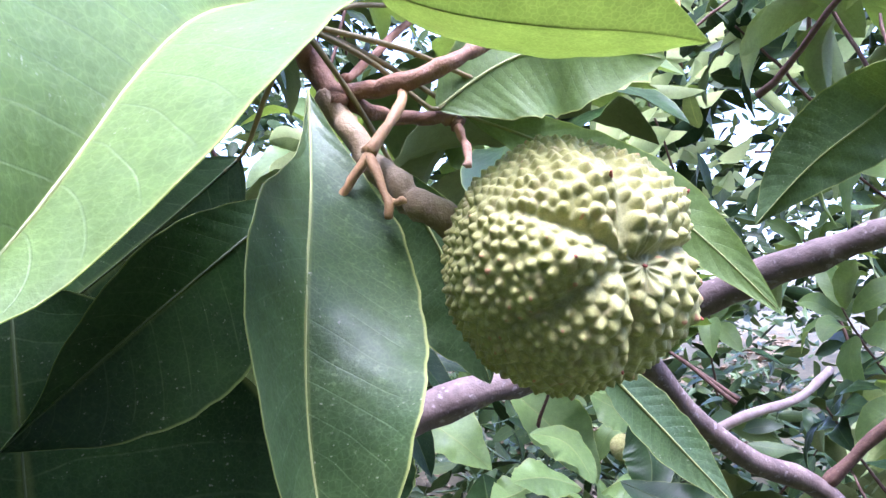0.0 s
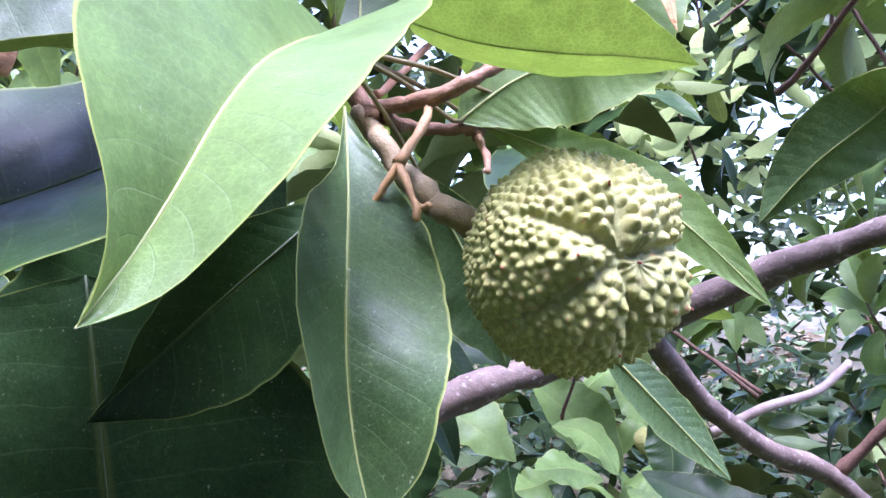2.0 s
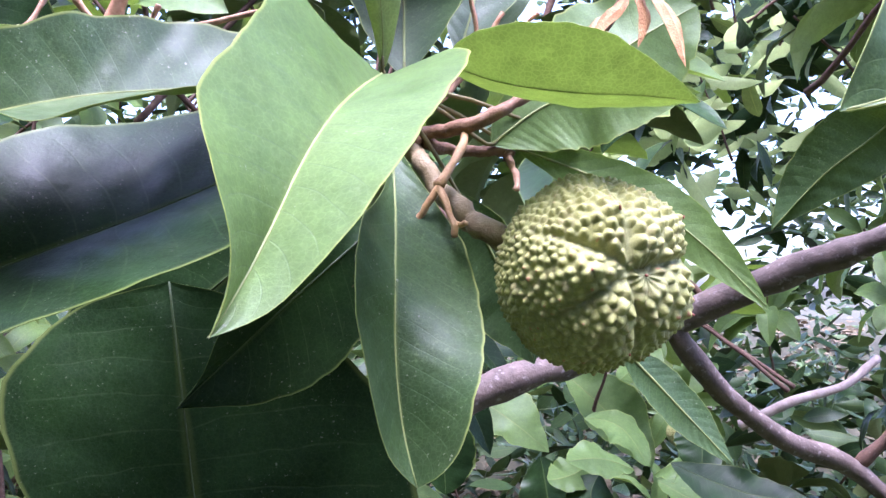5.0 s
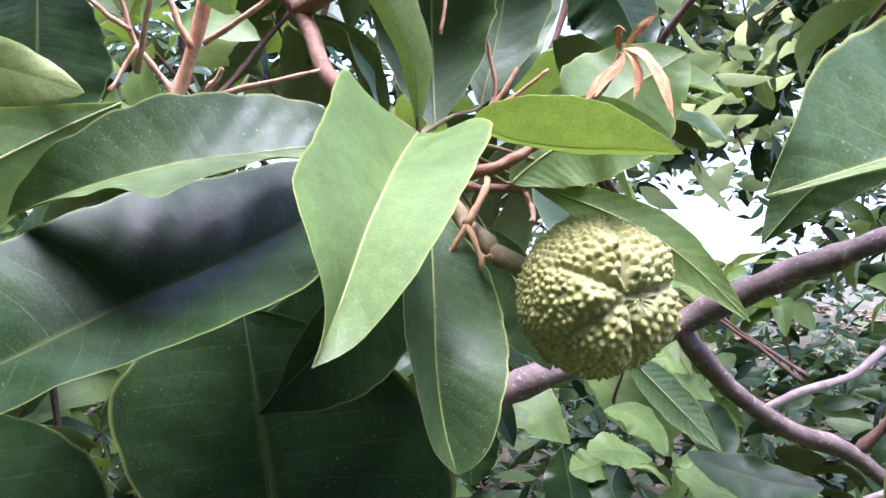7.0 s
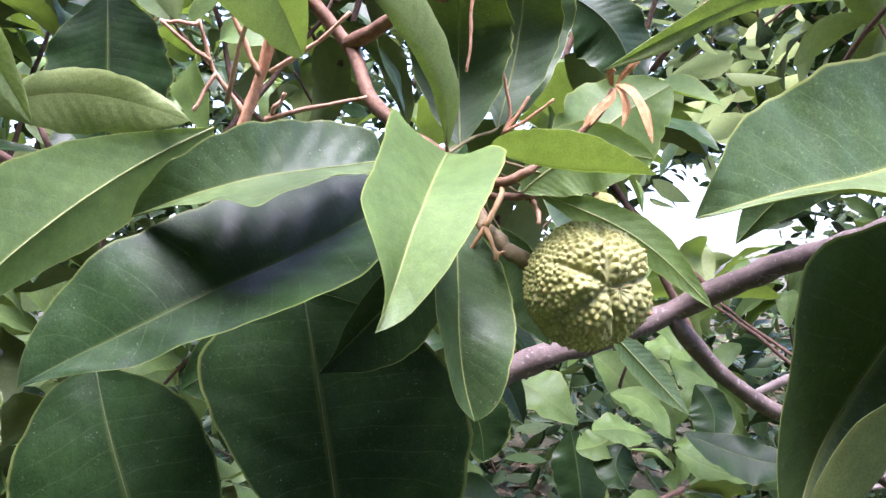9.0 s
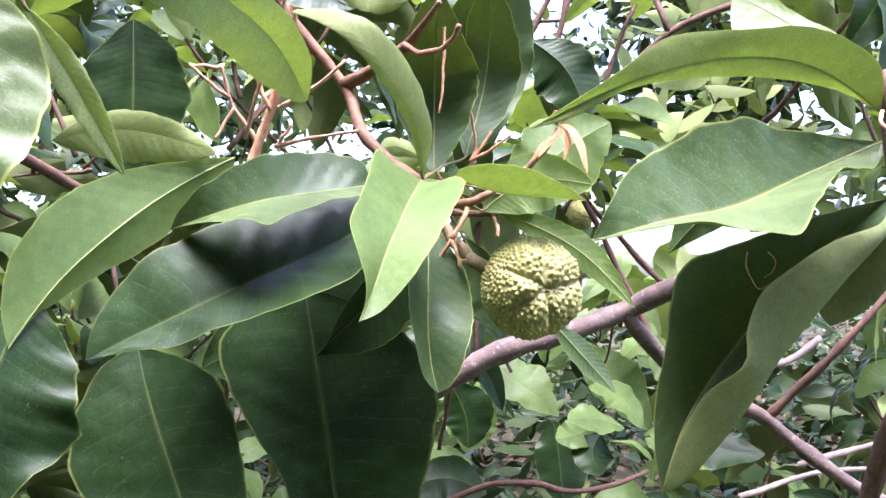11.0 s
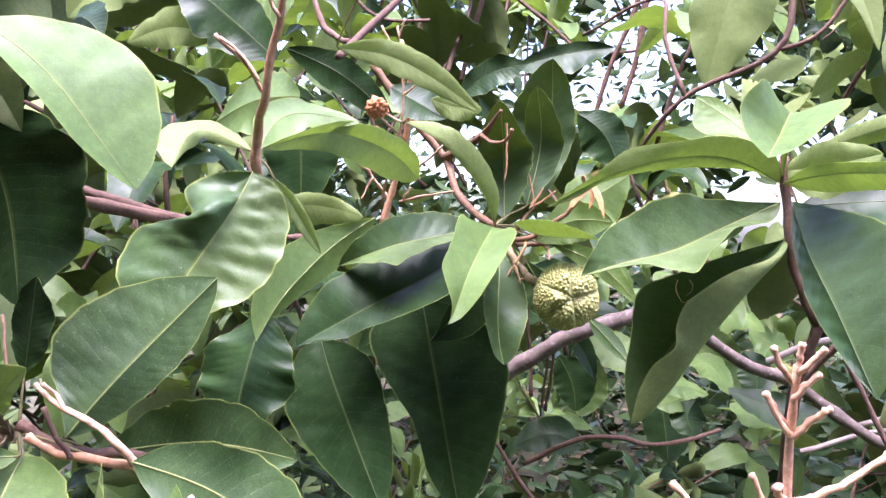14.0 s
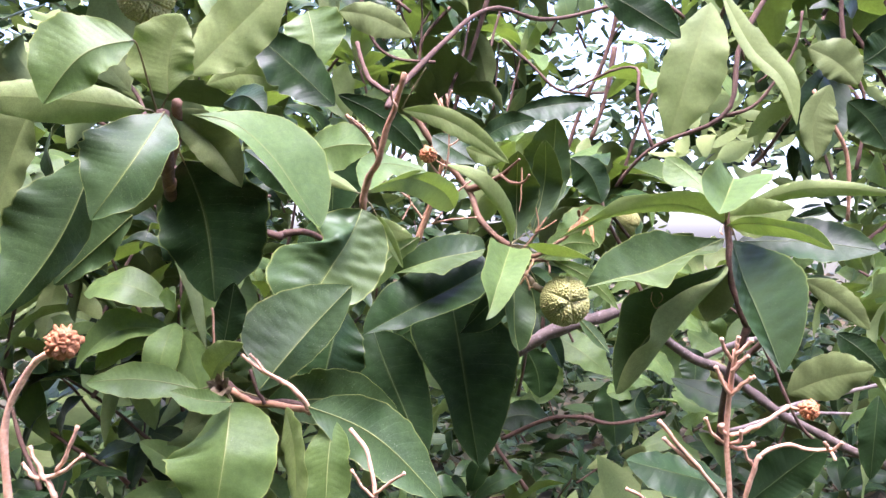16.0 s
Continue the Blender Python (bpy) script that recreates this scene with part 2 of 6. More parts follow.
def tube(name, points, r0, r1, sides=8, seed=0, knots=0.16, per=5, ends=1.15, crooked=0.45):
    """A woody stem: an uneven tube with growth rings, slightly swollen where it ends."""
    rng = np.random.default_rng(seed + 11)
    n = max(6, per * (len(points) - 1) + 1)
    c = smooth(points, n)
    bend = rng.normal(0, 1, (n, 3))
    bend[1:-1] = (bend[:-2] + bend[1:-1] * 2 + bend[2:]) / 4
    bend[0] = bend[-1] = 0
    c = c + bend * (crooked * np.linspace(r0, r1, n))[:, None]
    t = unit(np.gradient(c, axis=0))
    ref = np.array([0.31, 0.17, 0.93]) if abs(t[0] @ np.array([0.31, 0.17, 0.93])) < 0.9 else np.array([1.0, 0.1, 0.0])
    a = unit(np.cross(t, ref))
    b = np.cross(t, a)
    r = np.linspace(r0, r1, n) * (1 + rng.normal(0, knots * 0.5, n))
    r[-1] *= ends
    ang = np.linspace(0, 2 * np.pi, sides, endpoint=False)
    wob = 1 + rng.normal(0, 0.05, (n, sides))
    ring = c[:, None] + (r[:, None] * wob)[..., None] * (np.cos(ang)[None, :, None] * a[:, None] + np.sin(ang)[None, :, None] * b[:, None])
    v = [*ring.reshape(-1, 3), c[0] - t[0] * r[0] * 0.3, c[-1] + t[-1] * r[-1] * 0.35]
    f = [(i * sides + j, i * sides + (j + 1) % sides, (i + 1) * sides + (j + 1) % sides, (i + 1) * sides + j) for i in range(n - 1) for j in range(sides)]
    f += [((j + 1) % sides, j, n * sides) for j in range(sides)]
    f += [((n - 1) * sides + j, (n - 1) * sides + (j + 1) % sides, n * sides + 1) for j in range(sides)]
    me = bpy.data.meshes.new(name)
    me.from_pydata([tuple(q) for q in v], [], f)
    me.polygons.foreach_set("use_smooth", [True] * len(f))
    return me


def sheet_mesh(top, s, vs, thick):
    """A thin leaf with an upper and a lower face from a grid of places; s runs along it, vs across it."""
    nu, nv = top.shape[0] - 1, (top.shape[1] - 1) // 2
    du, dv = np.gradient(top, axis=0), np.gradient(top, axis=1)
    nn = unit(np.cross(dv, du))
    edge = np.ones((nu + 1, 2 * nv + 1, 1))
    edge[:, 0], edge[:, -1], edge[0], edge[-1] = 0.4, 0.4, 0.4, 0.4
    low = top - nn * thick * edge
    m = 2 * nv + 1
    N = (nu + 1) * m
    idx = np.arange(N).reshape(nu + 1, m)
    f, mats = [], []
    for i in range(nu):
        for j in range(m - 1):
            f.append((idx[i, j], idx[i, j + 1], idx[i + 1, j + 1], idx[i + 1, j])), mats.append(0)
            f.append((N + idx[i, j], N + idx[i + 1, j], N + idx[i + 1, j + 1], N + idx[i, j + 1])), mats.append(1)
        f.append((idx[i, 0], idx[i + 1, 0], N + idx[i + 1, 0], N + idx[i, 0])), mats.append(0)
        f.append((idx[i + 1, m - 1], idx[i, m - 1], N + idx[i, m - 1], N + idx[i + 1, m - 1])), mats.append(0)
    me = bpy.data.meshes.new("leaf")
    me.from_pydata([tuple(q) for q in np.concatenate([top.reshape(-1, 3), low.reshape(-1, 3)])], [], [tuple(int(q) for q in z) for z in f])
    me.polygons.foreach_set("material_index", mats)
    me.polygons.foreach_set("use_smooth", [True] * len(f))
    ends = np.empty(len(me.edges) * 2, dtype=np.int32)
    me.edges.foreach_get("vertices", ends)
    ends = ends.reshape(-1, 2)
    col = ends % N % m
    rim = np.isin(col, (0, nv, m - 1)).all(axis=1) & (col[:, 0] == col[:, 1]) & (ends[:, 0] // N == ends[:, 1] // N)
    me.attributes.new("sharp_edge", "BOOLEAN", "EDGE").data.foreach_set("value", rim)
    uv = me.uv_layers.new(name="blade")
    U = np.repeat(s, m)
    V = np.tile((vs + 1) / 2, nu + 1)
    U, V = np.concatenate([U, U]), np.concatenate([V, V])
    loops = np.empty(len(me.loops), dtype=np.int32)
    me.loops.foreach_get("vertex_index", loops)
    uv.data.foreach_set("uv", np.stack([U[loops], V[loops]], 1).ravel())
    return me


def blade(points, left, right, at=0.45, peak=0.48, more=(), blunt=0.78, sharp=0.72, nu=44, nv=7, wave=1.0, thick=0.0004, seed=0):
    """A leaf blade along a midrib through points (base to tip); left and right are its margins at the share `at` of the length.
    The upper face is the one from which left lies to the left when the tip points up. Returns the mesh and the midrib."""
    rng = np.random.default_rng(seed + 5)
    c = smooth(points, nu + 1)
    s = np.linspace(0, 1, nu + 1)
    t = unit(np.gradient(c, axis=0))
    k = int(round(at * nu))
    hl, hr = np.array(left) - c[k], np.array(right) - c[k]
    hl, hr = hl - (hl @ t[k]) * t[k], hr - (hr @ t[k]) * t[k]
    b0 = unit(hr - hl)
    b = np.empty_like(c)
    b[k] = b0
    for i in range(k + 1, nu + 1):
        b[i] = unit(b[i - 1] - (b[i - 1] @ t[i]) * t[i])
    for i in range(k - 1, -1, -1):
        b[i] = unit(b[i + 1] - (b[i + 1] @ t[i]) * t[i])
    n = np.cross(b, t)
    x = np.where(s < peak, s / peak, (1 - s) / (1 - peak))
    w = np.where(s < peak, np.sin(x * np.pi / 2) ** blunt, np.sin(x * np.pi / 2) ** sharp)
    stations = [(k, hl @ b[k] / w[k], hl @ n[k] / w[k], hr @ b[k] / w[k], hr @ n[k] / w[k])]
    for a2, l2, r2 in more:
        i = int(round(a2 * nu))
        l2, r2 = np.array(l2) - c[i], np.array(r2) - c[i]
        stations.append((i, l2 @ b[i] / w[i], l2 @ n[i] / w[i], r2 @ b[i] / w[i], r2 @ n[i] / w[i]))
    stations = np.array(sorted(stations))
    reach = [np.interp(np.arange(nu + 1), stations[:, 0], stations[:, q]) for q in (1, 2, 3, 4)]
    span = np.linalg.norm(hl) + np.linalg.norm(hr)
    ph = rng.uniform(0, 6.28, 8)
    nicks = [(rng.integers(0, 2), rng.uniform(0.15, 0.9), rng.uniform(0.02, 0.14), rng.uniform(0.012, 0.03)) for _ in range(rng.integers(0, 4))]
    grid = []
    vs = np.linspace(-1, 1, 2 * nv + 1)
    vs = np.sign(vs) * np.abs(vs) ** 0.9
    for v in vs:
        hb, hn = reach[:2] if v < 0 else reach[2:]
        o = 0 if v < 0 else 4
        ragged = 1 + 0.035 * np.sin(s * (11 + ph[o + 2]) + ph[o]) + 0.024 * np.sin(s * 41 + ph[o + 1]) + 0.012 * np.sin(s * 83 + ph[o + 2])
        for sd, s0, deep, wide in nicks:
            if sd == (v > 0):
                ragged = ragged - deep * abs(v) ** 6 * np.exp(-((s - s0) / wide) ** 2)
        a = abs(v)
        roll = wave * span * a**1.6 * w * (0.05 * np.sin(s * (6 + ph[o]) + ph[o]) + 0.030 * np.sin(s * (13 + ph[o + 1]) + ph[o + 3]) + 0.016 * np.sin(s * (26 + 2 * ph[o + 2]) + ph[o + 1]))
        cup = -0.10 * span * (a - a * a) * w
        q = c + (w * ragged * a * hb)[:, None] * b + (w * a * hn + roll + cup)[:, None] * n
        grid.append(q)
    return sheet_mesh(np.array(grid).transpose(1, 0, 2), s, vs, thick), c, n


def rib_skin(name, a, b):
    g = Graph(name)
    g.put(g.bsdf.inputs["Base Color"], g.mix(g.noise(200.0), a, b))
    g.put(g.bsdf.inputs["Roughness"], 0.5)
    trans = g.t.nodes.new("ShaderNodeBsdfTranslucent")
    g.put(trans.inputs["Color"], b)
    both = g.t.nodes.new("ShaderNodeMixShader")
    both.inputs[0].default_value = 0.4
    g.put(both.inputs[1], g.bsdf.outputs[0]), g.put(both.inputs[2], trans.outputs[0])
    g.put(g.out.inputs["Surface"], both.outputs[0])
    return g.mat


MIDRIB = rib_skin("midrib_skin", (0.045, 0.072, 0.025), (0.095, 0.125, 0.048))
LEAF_STALK = rib_skin("leaf_stalk_skin", (0.15, 0.13, 0.05), (0.25, 0.21, 0.085))
MIDRIB_YOUNG = rib_skin("young_midrib_skin", (0.25, 0.30, 0.085), (0.36, 0.39, 0.14))

count = [0]


def leaf(shoot, points, left, right, at=0.45, peak=0.48, more=(), blunt=0.78, sharp=0.72, wave=1.0, young=False, stalk=True):
    """A leaf of a shoot, with its midrib and the stalk that joins it to the shoot's node."""
    count[0] += 1
    me, c, n = blade(points, left, right, at, peak, more, blunt, sharp, wave=wave, seed=count[0])
    ob = hold(part("leaf", me, None, FACES[young], LEAF_UNDER), shoot)
    node = np.array(shoot.location)
    line = [c[0], *c[3::4]]
    if stalk and 0.004 < np.linalg.norm(node - c[0]) < 0.07:
        part("leaf_stalk", tube("leaf_stalk", [node, (node + c[0]) / 2 + np.array([0, 0, 0.002]), c[0], c[2]], 0.0010, 0.0007, 7, count[0], knots=0.06, per=3, ends=0.7, crooked=0.1), ob, LEAF_STALK, label="olive-brown leaf stalk")
    rib = tube("midrib", line, 0.00055 if young else 0.0004, 0.0002, sides=6, seed=count[0], knots=0.03, per=2, ends=1.0, crooked=0.0)
    part("midrib", rib, ob, MIDRIB_YOUNG if young else MIDRIB, label="pale yellow-green midrib")
    return ob


def shaped_leaf(shoot, mid, left, right, via_left=(), via_right=(), young=False, wave=1.0, cup=0.08, pleat=0.0, nu=48, nv=7):
    """A leaf of a shoot between its midrib (base to tip) and its two margins, which give their places between base and tip.
    via: a line half way between midrib and margin, where a half curls over. Left and right as on blade().
    pleat: the depth of the folds between the side veins, in widths of the leaf."""
    count[0] += 1
    rng = np.random.default_rng(count[0] + 900)
    nu = 110 if pleat else nu
    s = np.linspace(0, 1, nu + 1)

    def along(points):
        c = smooth(points, 160)
        d = np.concatenate([[0], np.cumsum(np.linalg.norm(np.diff(c, axis=0), axis=1))])
        return np.stack([np.interp(s, d / d[-1], c[:, q]) for q in range(3)], 1)

    c = along(mid)
    sides = [along([mid[0], *q, mid[-1]]) for q in (left, right)]
    half = [along([mid[0], *q, mid[-1]]) if q else None for q in (via_left, via_right)]
    n = unit(np.cross(sides[1] - sides[0], np.gradient(c, axis=0)))
    span = float(np.max(np.linalg.norm(sides[1] - sides[0], axis=1)))
    ph = rng.uniform(0, 6.28, 10)
    env = np.sin(np.pi * np.clip(s, 0, 1)) ** 0.5
    grid = []
    vs = np.linspace(-1, 1, 2 * nv + 1)
    for v in vs:
        k = 0 if v < 0 else 1
        a, o = abs(v), 5 * k
        e = sides[k]
        if half[k] is None:
            q = c + (e - c) * a
        else:
            q = c * (1 - a) * (1 - 2 * a) + half[k] * 4 * a * (1 - a) + e * a * (2 * a - 1)
        roll = wave * span * env * (a ** 1.6 * (0.012 * np.sin(s * (17 + ph[o]) + ph[o + 1]) + 0.008 * np.sin(s * (34 + 2 * ph[o + 2]) + ph[o + 3]))
                                    + 0.006 * np.sin(s * 60 + ph[o + 4] + 5 * a) * (a - a * a) * 4)
        roll = roll + pleat * span * env * np.abs(np.sin(np.pi * (10.5 * s - 1.6 * a + 0.02 * ph[0] * np.sin(9 * s)))) * 4 * (a - a * a) * (0.6 + 0.4 * np.sin(5 * s + ph[1]))
        fine = (e - c) * (a ** 3 * (0.010 * np.sin(s * 47 + ph[o]) + 0.007 * np.sin(s * 91 + ph[o + 2])))[:, None]
        grid.append(q + fine + (roll - cup * span * (a - a * a) * env)[:, None] * n)
    me = sheet_mesh(np.array(grid).transpose(1, 0, 2), s, vs, 0.0004)
    ob = hold(part("leaf", me, None, FACES[young], LEAF_UNDER), shoot)
    rib = tube("midrib", [c[0], *c[3::5], c[-2]], 0.00055 if young else 0.0004, 0.0002, sides=6, seed=count[0], knots=0.03, per=2, ends=1.0, crooked=0.0)
    part("midrib", rib, ob, MIDRIB_YOUNG if young else MIDRIB, label="pale yellow-green midrib")
    return ob


# tone by leaf: picked partly by age, partly by how lit it is
FACES = {False: LEAF_DIM, True: LEAF_YOUNG, 2: LEAF_MID}
WOOD = {"bark": BARK, "brown": BROWNBARK, "redbark": REDBARK, "drytan": DRYTAN, "tan": TAN, "bough": BOUGH, "deadwood": DEADWOOD}


def stem(owner, name, wood, r0, r1, *points, knob=1.15):
    count[0] += 1
    big = r0 > 0.004
    return hold(part(name, tube(name, points, r0, r1, 12 if big else 8, count[0], ends=1.35 if wood in ("drytan", "tan") else knob, crooked=0.14 if big else 0.4), None, WOOD[wood]), owner)


# ---- the fruit ----
def fruit(place, axis, radius, lobes, beaks):
    """A warty green compound fruit: swollen lobes meet at a sunken star on the axis; large blunt warts there, small dense spikes behind."""
    rng = np.random.default_rng(4)
    bm = bmesh.new()
    bmesh.ops.create_icosphere(bm, subdivisions=8, radius=1.0)
    me = bpy.data.meshes.new("fruit_body")
    bm.to_mesh(me)
    bm.free()
    p = np.empty(len(me.vertices) * 3)
    me.vertices.foreach_get("co", p)
    p = unit(p.reshape(-1, 3))
    ax, lobes, beaks = (unit(np.array(q, float)) for q in (axis, lobes, beaks))

    def seam_of(q):
        apart = np.sort(np.arccos(np.clip(q @ lobes.T, -1, 1)), axis=1)
        return apart[:, 1] - apart[:, 0]

    cand = unit(rng.normal(size=(16000, 3)))
    cleft = seam_of(cand)
    keep, gap, stack = [], [], np.zeros((4000, 3))
    for q, cl in zip(cand, cleft):
        th = math.acos(max(-1, min(1, float(q @ ax))))
        if th < 0.14 or (th < 0.8 and cl < 0.03):
            continue
        need = 0.076 + 0.085 * max(0.0, 1 - th / 0.9) * rng.uniform(0.4, 1.2)
        if not keep or np.max(stack[:len(keep)] @ q) < math.cos(need):
            stack[len(keep)] = q
            keep.append(q), gap.append(need)
    keep, gap = np.array(keep), np.array(gap)
    th_k = np.arccos(np.clip(keep @ ax, -1, 1))
    size = gap * rng.uniform(0.5, 0.95, len(keep)) * np.where(th_k > 0.95, 0.80, 0.72)

    th = np.arccos(np.clip(p @ ax, -1, 1))
    wander = np.array([noise.noise(Vector(q) * 5.0) for q in p])
    seam = np.clip(seam_of(p) + wander * 0.05, 0, 1)
    near = np.clip(1.75 - th / 0.95, 0.0, 1)
    groove = np.exp(-(seam / 0.09) ** 2) * near
    swell = (1 - np.exp(-(seam / 0.34) ** 2)) * np.clip(1.7 - th / 1.0, 0.0, 1)
    r = 0.985 + 0.04 * np.array([noise.noise(Vector(q) * 2.3) for q in p]) - 0.062 * groove + 0.06 * swell
    r -= 0.10 * np.exp(-(th / 0.30) ** 2) + 0.05 * np.exp(-((th - np.pi) / 0.6) ** 2)
    from_beak = np.arccos(np.clip(p @ beaks.T, -1, 1))
    r += 0.06 * np.max(np.exp(-(from_beak / 0.17) ** 2), axis=1) + 0.03 * np.max(np.clip(1 - from_beak / 0.06, 0, 1), axis=1)
    east = unit(np.cross(ax, [0.0, 0.0, 1.0]))
    turn = np.arctan2(p @ np.cross(ax, east), p @ east)
    r += 0.010 * np.cos(turn * 13 + 2 * wander) * np.exp(-((th - 0.17) / 0.12) ** 2)
    lump = np.array([noise.noise(Vector(q) * 11.0) for q in p])
    h, tip = np.zeros(len(p)), np.zeros(len(p))
    for a in range(0, len(p), 20000):
        dist = np.arccos(np.clip(p[a:a + 20000] @ keep.T, -1, 1))
        order = np.argpartition(dist, 1, axis=1)[:, :2]
        d1, d2 = (np.take_along_axis(dist, order[:, q:q + 1], 1)[:, 0] for q in (0, 1))
        own = np.where(d1 <= d2, order[:, 0], order[:, 1])
        d1, d2 = np.minimum(d1, d2), np.maximum(d1, d2)
        blunt = np.clip(1.35 - th_k[own] / 1.1, 0, 1)
        hill = np.clip((d2 - d1) / (gap[own] * 1.05), 0, 1)
        cap = np.clip(1 - (d1 / (gap[own] * 0.66)) ** 2, 0, 1)
        dome = np.exp(-(d1 / (gap[own] * 0.44)) ** 2)
        point = np.clip(1 - d1 / (gap[own] * 0.36), 0, 1)
        h[a:a + 20000] = size[own] * ((1 - blunt) * (0.46 * cap + 0.40 * dome + 0.12 * point ** 1.2) + blunt * (0.62 * cap ** 0.75 + 0.22 * dome + 0.26 * point))
        tip[a:a + 20000] = hill
    r = (r + h * (1 - 0.6 * groove) * np.clip(th / 0.4, 0.15, 1) + 0.018 * lump) * radius
    me.vertices.foreach_set("co", (p * r[:, None] * np.array([1.0, 1.0, 1.04])).ravel())
    for name, data in (("tip", tip), ("cleft", np.maximum(groove, 0.8 * np.exp(-(th / 0.3) ** 2)))):
        me.attributes.new(name, "FLOAT", "POINT").data.foreach_set("value", data.astype(np.float32))
    me.polygons.foreach_set("use_smooth", [True] * len(me.polygons))
    whole = thing("fruit", place, "warty yellow-green compound fruit hanging on a thick stalk", "fruit")
    part("fruit_body", me, whole, FRUIT)
    for q in (ax, *beaks):
        k = int(np.argmax(p @ q))
        foot = p[k] * (r[k] - 0.0004)
        part("style_scar", tube("style_scar", [foot, foot + p[k] * 0.0005, foot + p[k] * 0.0012], 0.00050, 0.00028, 6, k), whole, SCAR, label="tiny dried red-brown style scar")
    return whole


def dry_fruit(place, radius, seed):
    """A small shrunken husk, cracked into knobs."""
    rng = np.random.default_rng(seed)
    bm = bmesh.new()
    bmesh.ops.create_icosphere(bm, subdivisions=5, radius=1.0)
    p = np.array([v.co[:] for v in bm.verts])
    knob = unit(rng.normal(size=(95, 3)))
    away = np.arccos(np.clip(p @ knob.T, -1, 1))
    best, near = np.sort(away, axis=1), np.argmin(away, axis=1)
    r = radius * (0.78 + 0.28 * np.clip((best[:, 1] - best[:, 0]) / 0.2, 0, 1) * (0.6 + 0.8 * rng.random(len(knob)))[near] + 0.06 * np.array([noise.noise(Vector(q) * 3) for q in p]))
    for v, q, rr in zip(bm.verts, p, r):
        v.co = q * rr
    me = bpy.data.meshes.new("dry_fruit")
    bm.to_mesh(me)
    bm.free()
    me.polygons.foreach_set("use_smooth", [True] * len(me.polygons))
    ob = part("dry_fruit", me, None, HUSK)
    ob.location = place
    return tagged(ob, "shrunken orange-brown dry fruit on a stalk", "dry fruit", "dry fruits")

def dry_scrap(owner, name, points, left, right, seed):
    """A curled papery petal or scale."""
    me, c, n = blade(points, left, right, wave=2.5, nu=12, nv=3, seed=seed)
    return hold(part(name, me, None, *((DRYLEAF, DRYLEAF) if name == "scale" else (PETAL, PETAL))), owner)

# the fruit with its stalk
green_fruit = fruit((0.0466, 0.2184, 1.5318), (0.54, -0.84, -0.05), 0.0296,
                    [(-0.324, -0.945, -0.049), (-0.085, -0.829, 0.553), (0.642, -0.571, 0.512), (0.77, -0.52, -0.37), (0.008, -0.818, -0.576)],
                    [(-0.05, -0.998, 0.001), (0.204, -0.821, 0.533), (0.882, -0.331, 0.535), (0.881, -0.292, -0.374), (0.306, -0.576, -0.758)])
hold(part("stalk", tube("stalk", [(-0.0178, 0.2500, 1.5839), (-0.0101, 0.2430, 1.5719), (-0.0008, 0.2360, 1.5582), (0.0075, 0.2300, 1.5497), (0.0166, 0.2260, 1.5450), (0.0250, 0.2230, 1.5410)], 0.0034, 0.0044, 12, 3, knots=0.06), None, STALK), green_fruit)
dry_fruit((-0.2652, -0.2800, 1.5283), 0.0125, 3)
dry_fruit((0.2744, -0.0550, 1.4654), 0.0085, 4)
copy_thing(green_fruit, pose(0.1043, 1.3000, 1.6605, 20, 35, 70))
copy_thing(green_fruit, pose(0.3794, 1.9000, 1.2036, 20, 35, 160))
copy_thing(green_fruit, pose(-0.3920, 0.0000, 1.8716, 20, 35, 40))
dry_fruit((-0.1120, 0.1550, 1.7085), 0.0105, 9)

# ---- the shoots in front ----
main_shoot = thing("leafy_shoot", (-0.0230, 0.2350, 1.6000), "shoot with large dark green leathery leaves round the fruit", "shoot", "shoots of the tree")
stem(main_shoot, "stem", "brown", .0045, .0034, (-0.1633, 0.2700, 1.7767), (-0.1300, 0.2750, 1.7265), (-0.0890, 0.2800, 1.6739), (-0.0628, 0.2500, 1.6270), (-0.0259, 0.2350, 1.5996), (-0.0238, 0.2500, 1.5948), (-0.0141, 0.2480, 1.5807))
stem(main_shoot, "twig", "brown", .0048, .0016, (-0.0890, 0.2800, 1.6739), (-0.0437, 0.2500, 1.6869), (-0.0254, 0.2300, 1.6965), (-0.0093, 0.2100, 1.7066))
stem(main_shoot, "twig", "brown", .0022, .0016, (-0.0364, 0.2400, 1.6895), (-0.0186, 0.2200, 1.6776), (-0.0017, 0.2000, 1.6782), (0.0057, 0.1900, 1.6852))
stem(main_shoot, "twig", "brown", .0030, .0018, (-0.0203, 0.2500, 1.5872), (-0.0079, 0.2500, 1.5850), (0.0066, 0.2450, 1.5874), (0.0188, 0.2450, 1.5926), (0.0257, 0.2500, 1.5968), (0.0495, 0.2500, 1.6160), (0.0628, 0.2500, 1.6347))
stem(main_shoot, "twig", "brown", .0026, .0022, (-0.0115, 0.2520, 1.5825), (0.0010, 0.2620, 1.5806), (0.0148, 0.2660, 1.5806), (0.0204, 0.2660, 1.5784))
stem(main_shoot, "twig", "drytan", .0016, .0012, (0.0192, 0.2660, 1.5802), (0.0221, 0.2660, 1.5734), (0.0228, 0.2650, 1.5652))
stem(main_shoot, "twig", "tan", .0015, .0017, (0.0057, 0.2500, 1.5877), (0.0019, 0.2350, 1.5724), (-0.0026, 0.2250, 1.5615))
stem(main_shoot, "twig", "tan", .0014, .0011, (-0.0026, 0.2250, 1.5615), (-0.0087, 0.2250, 1.5523), (-0.0151, 0.2240, 1.5465))
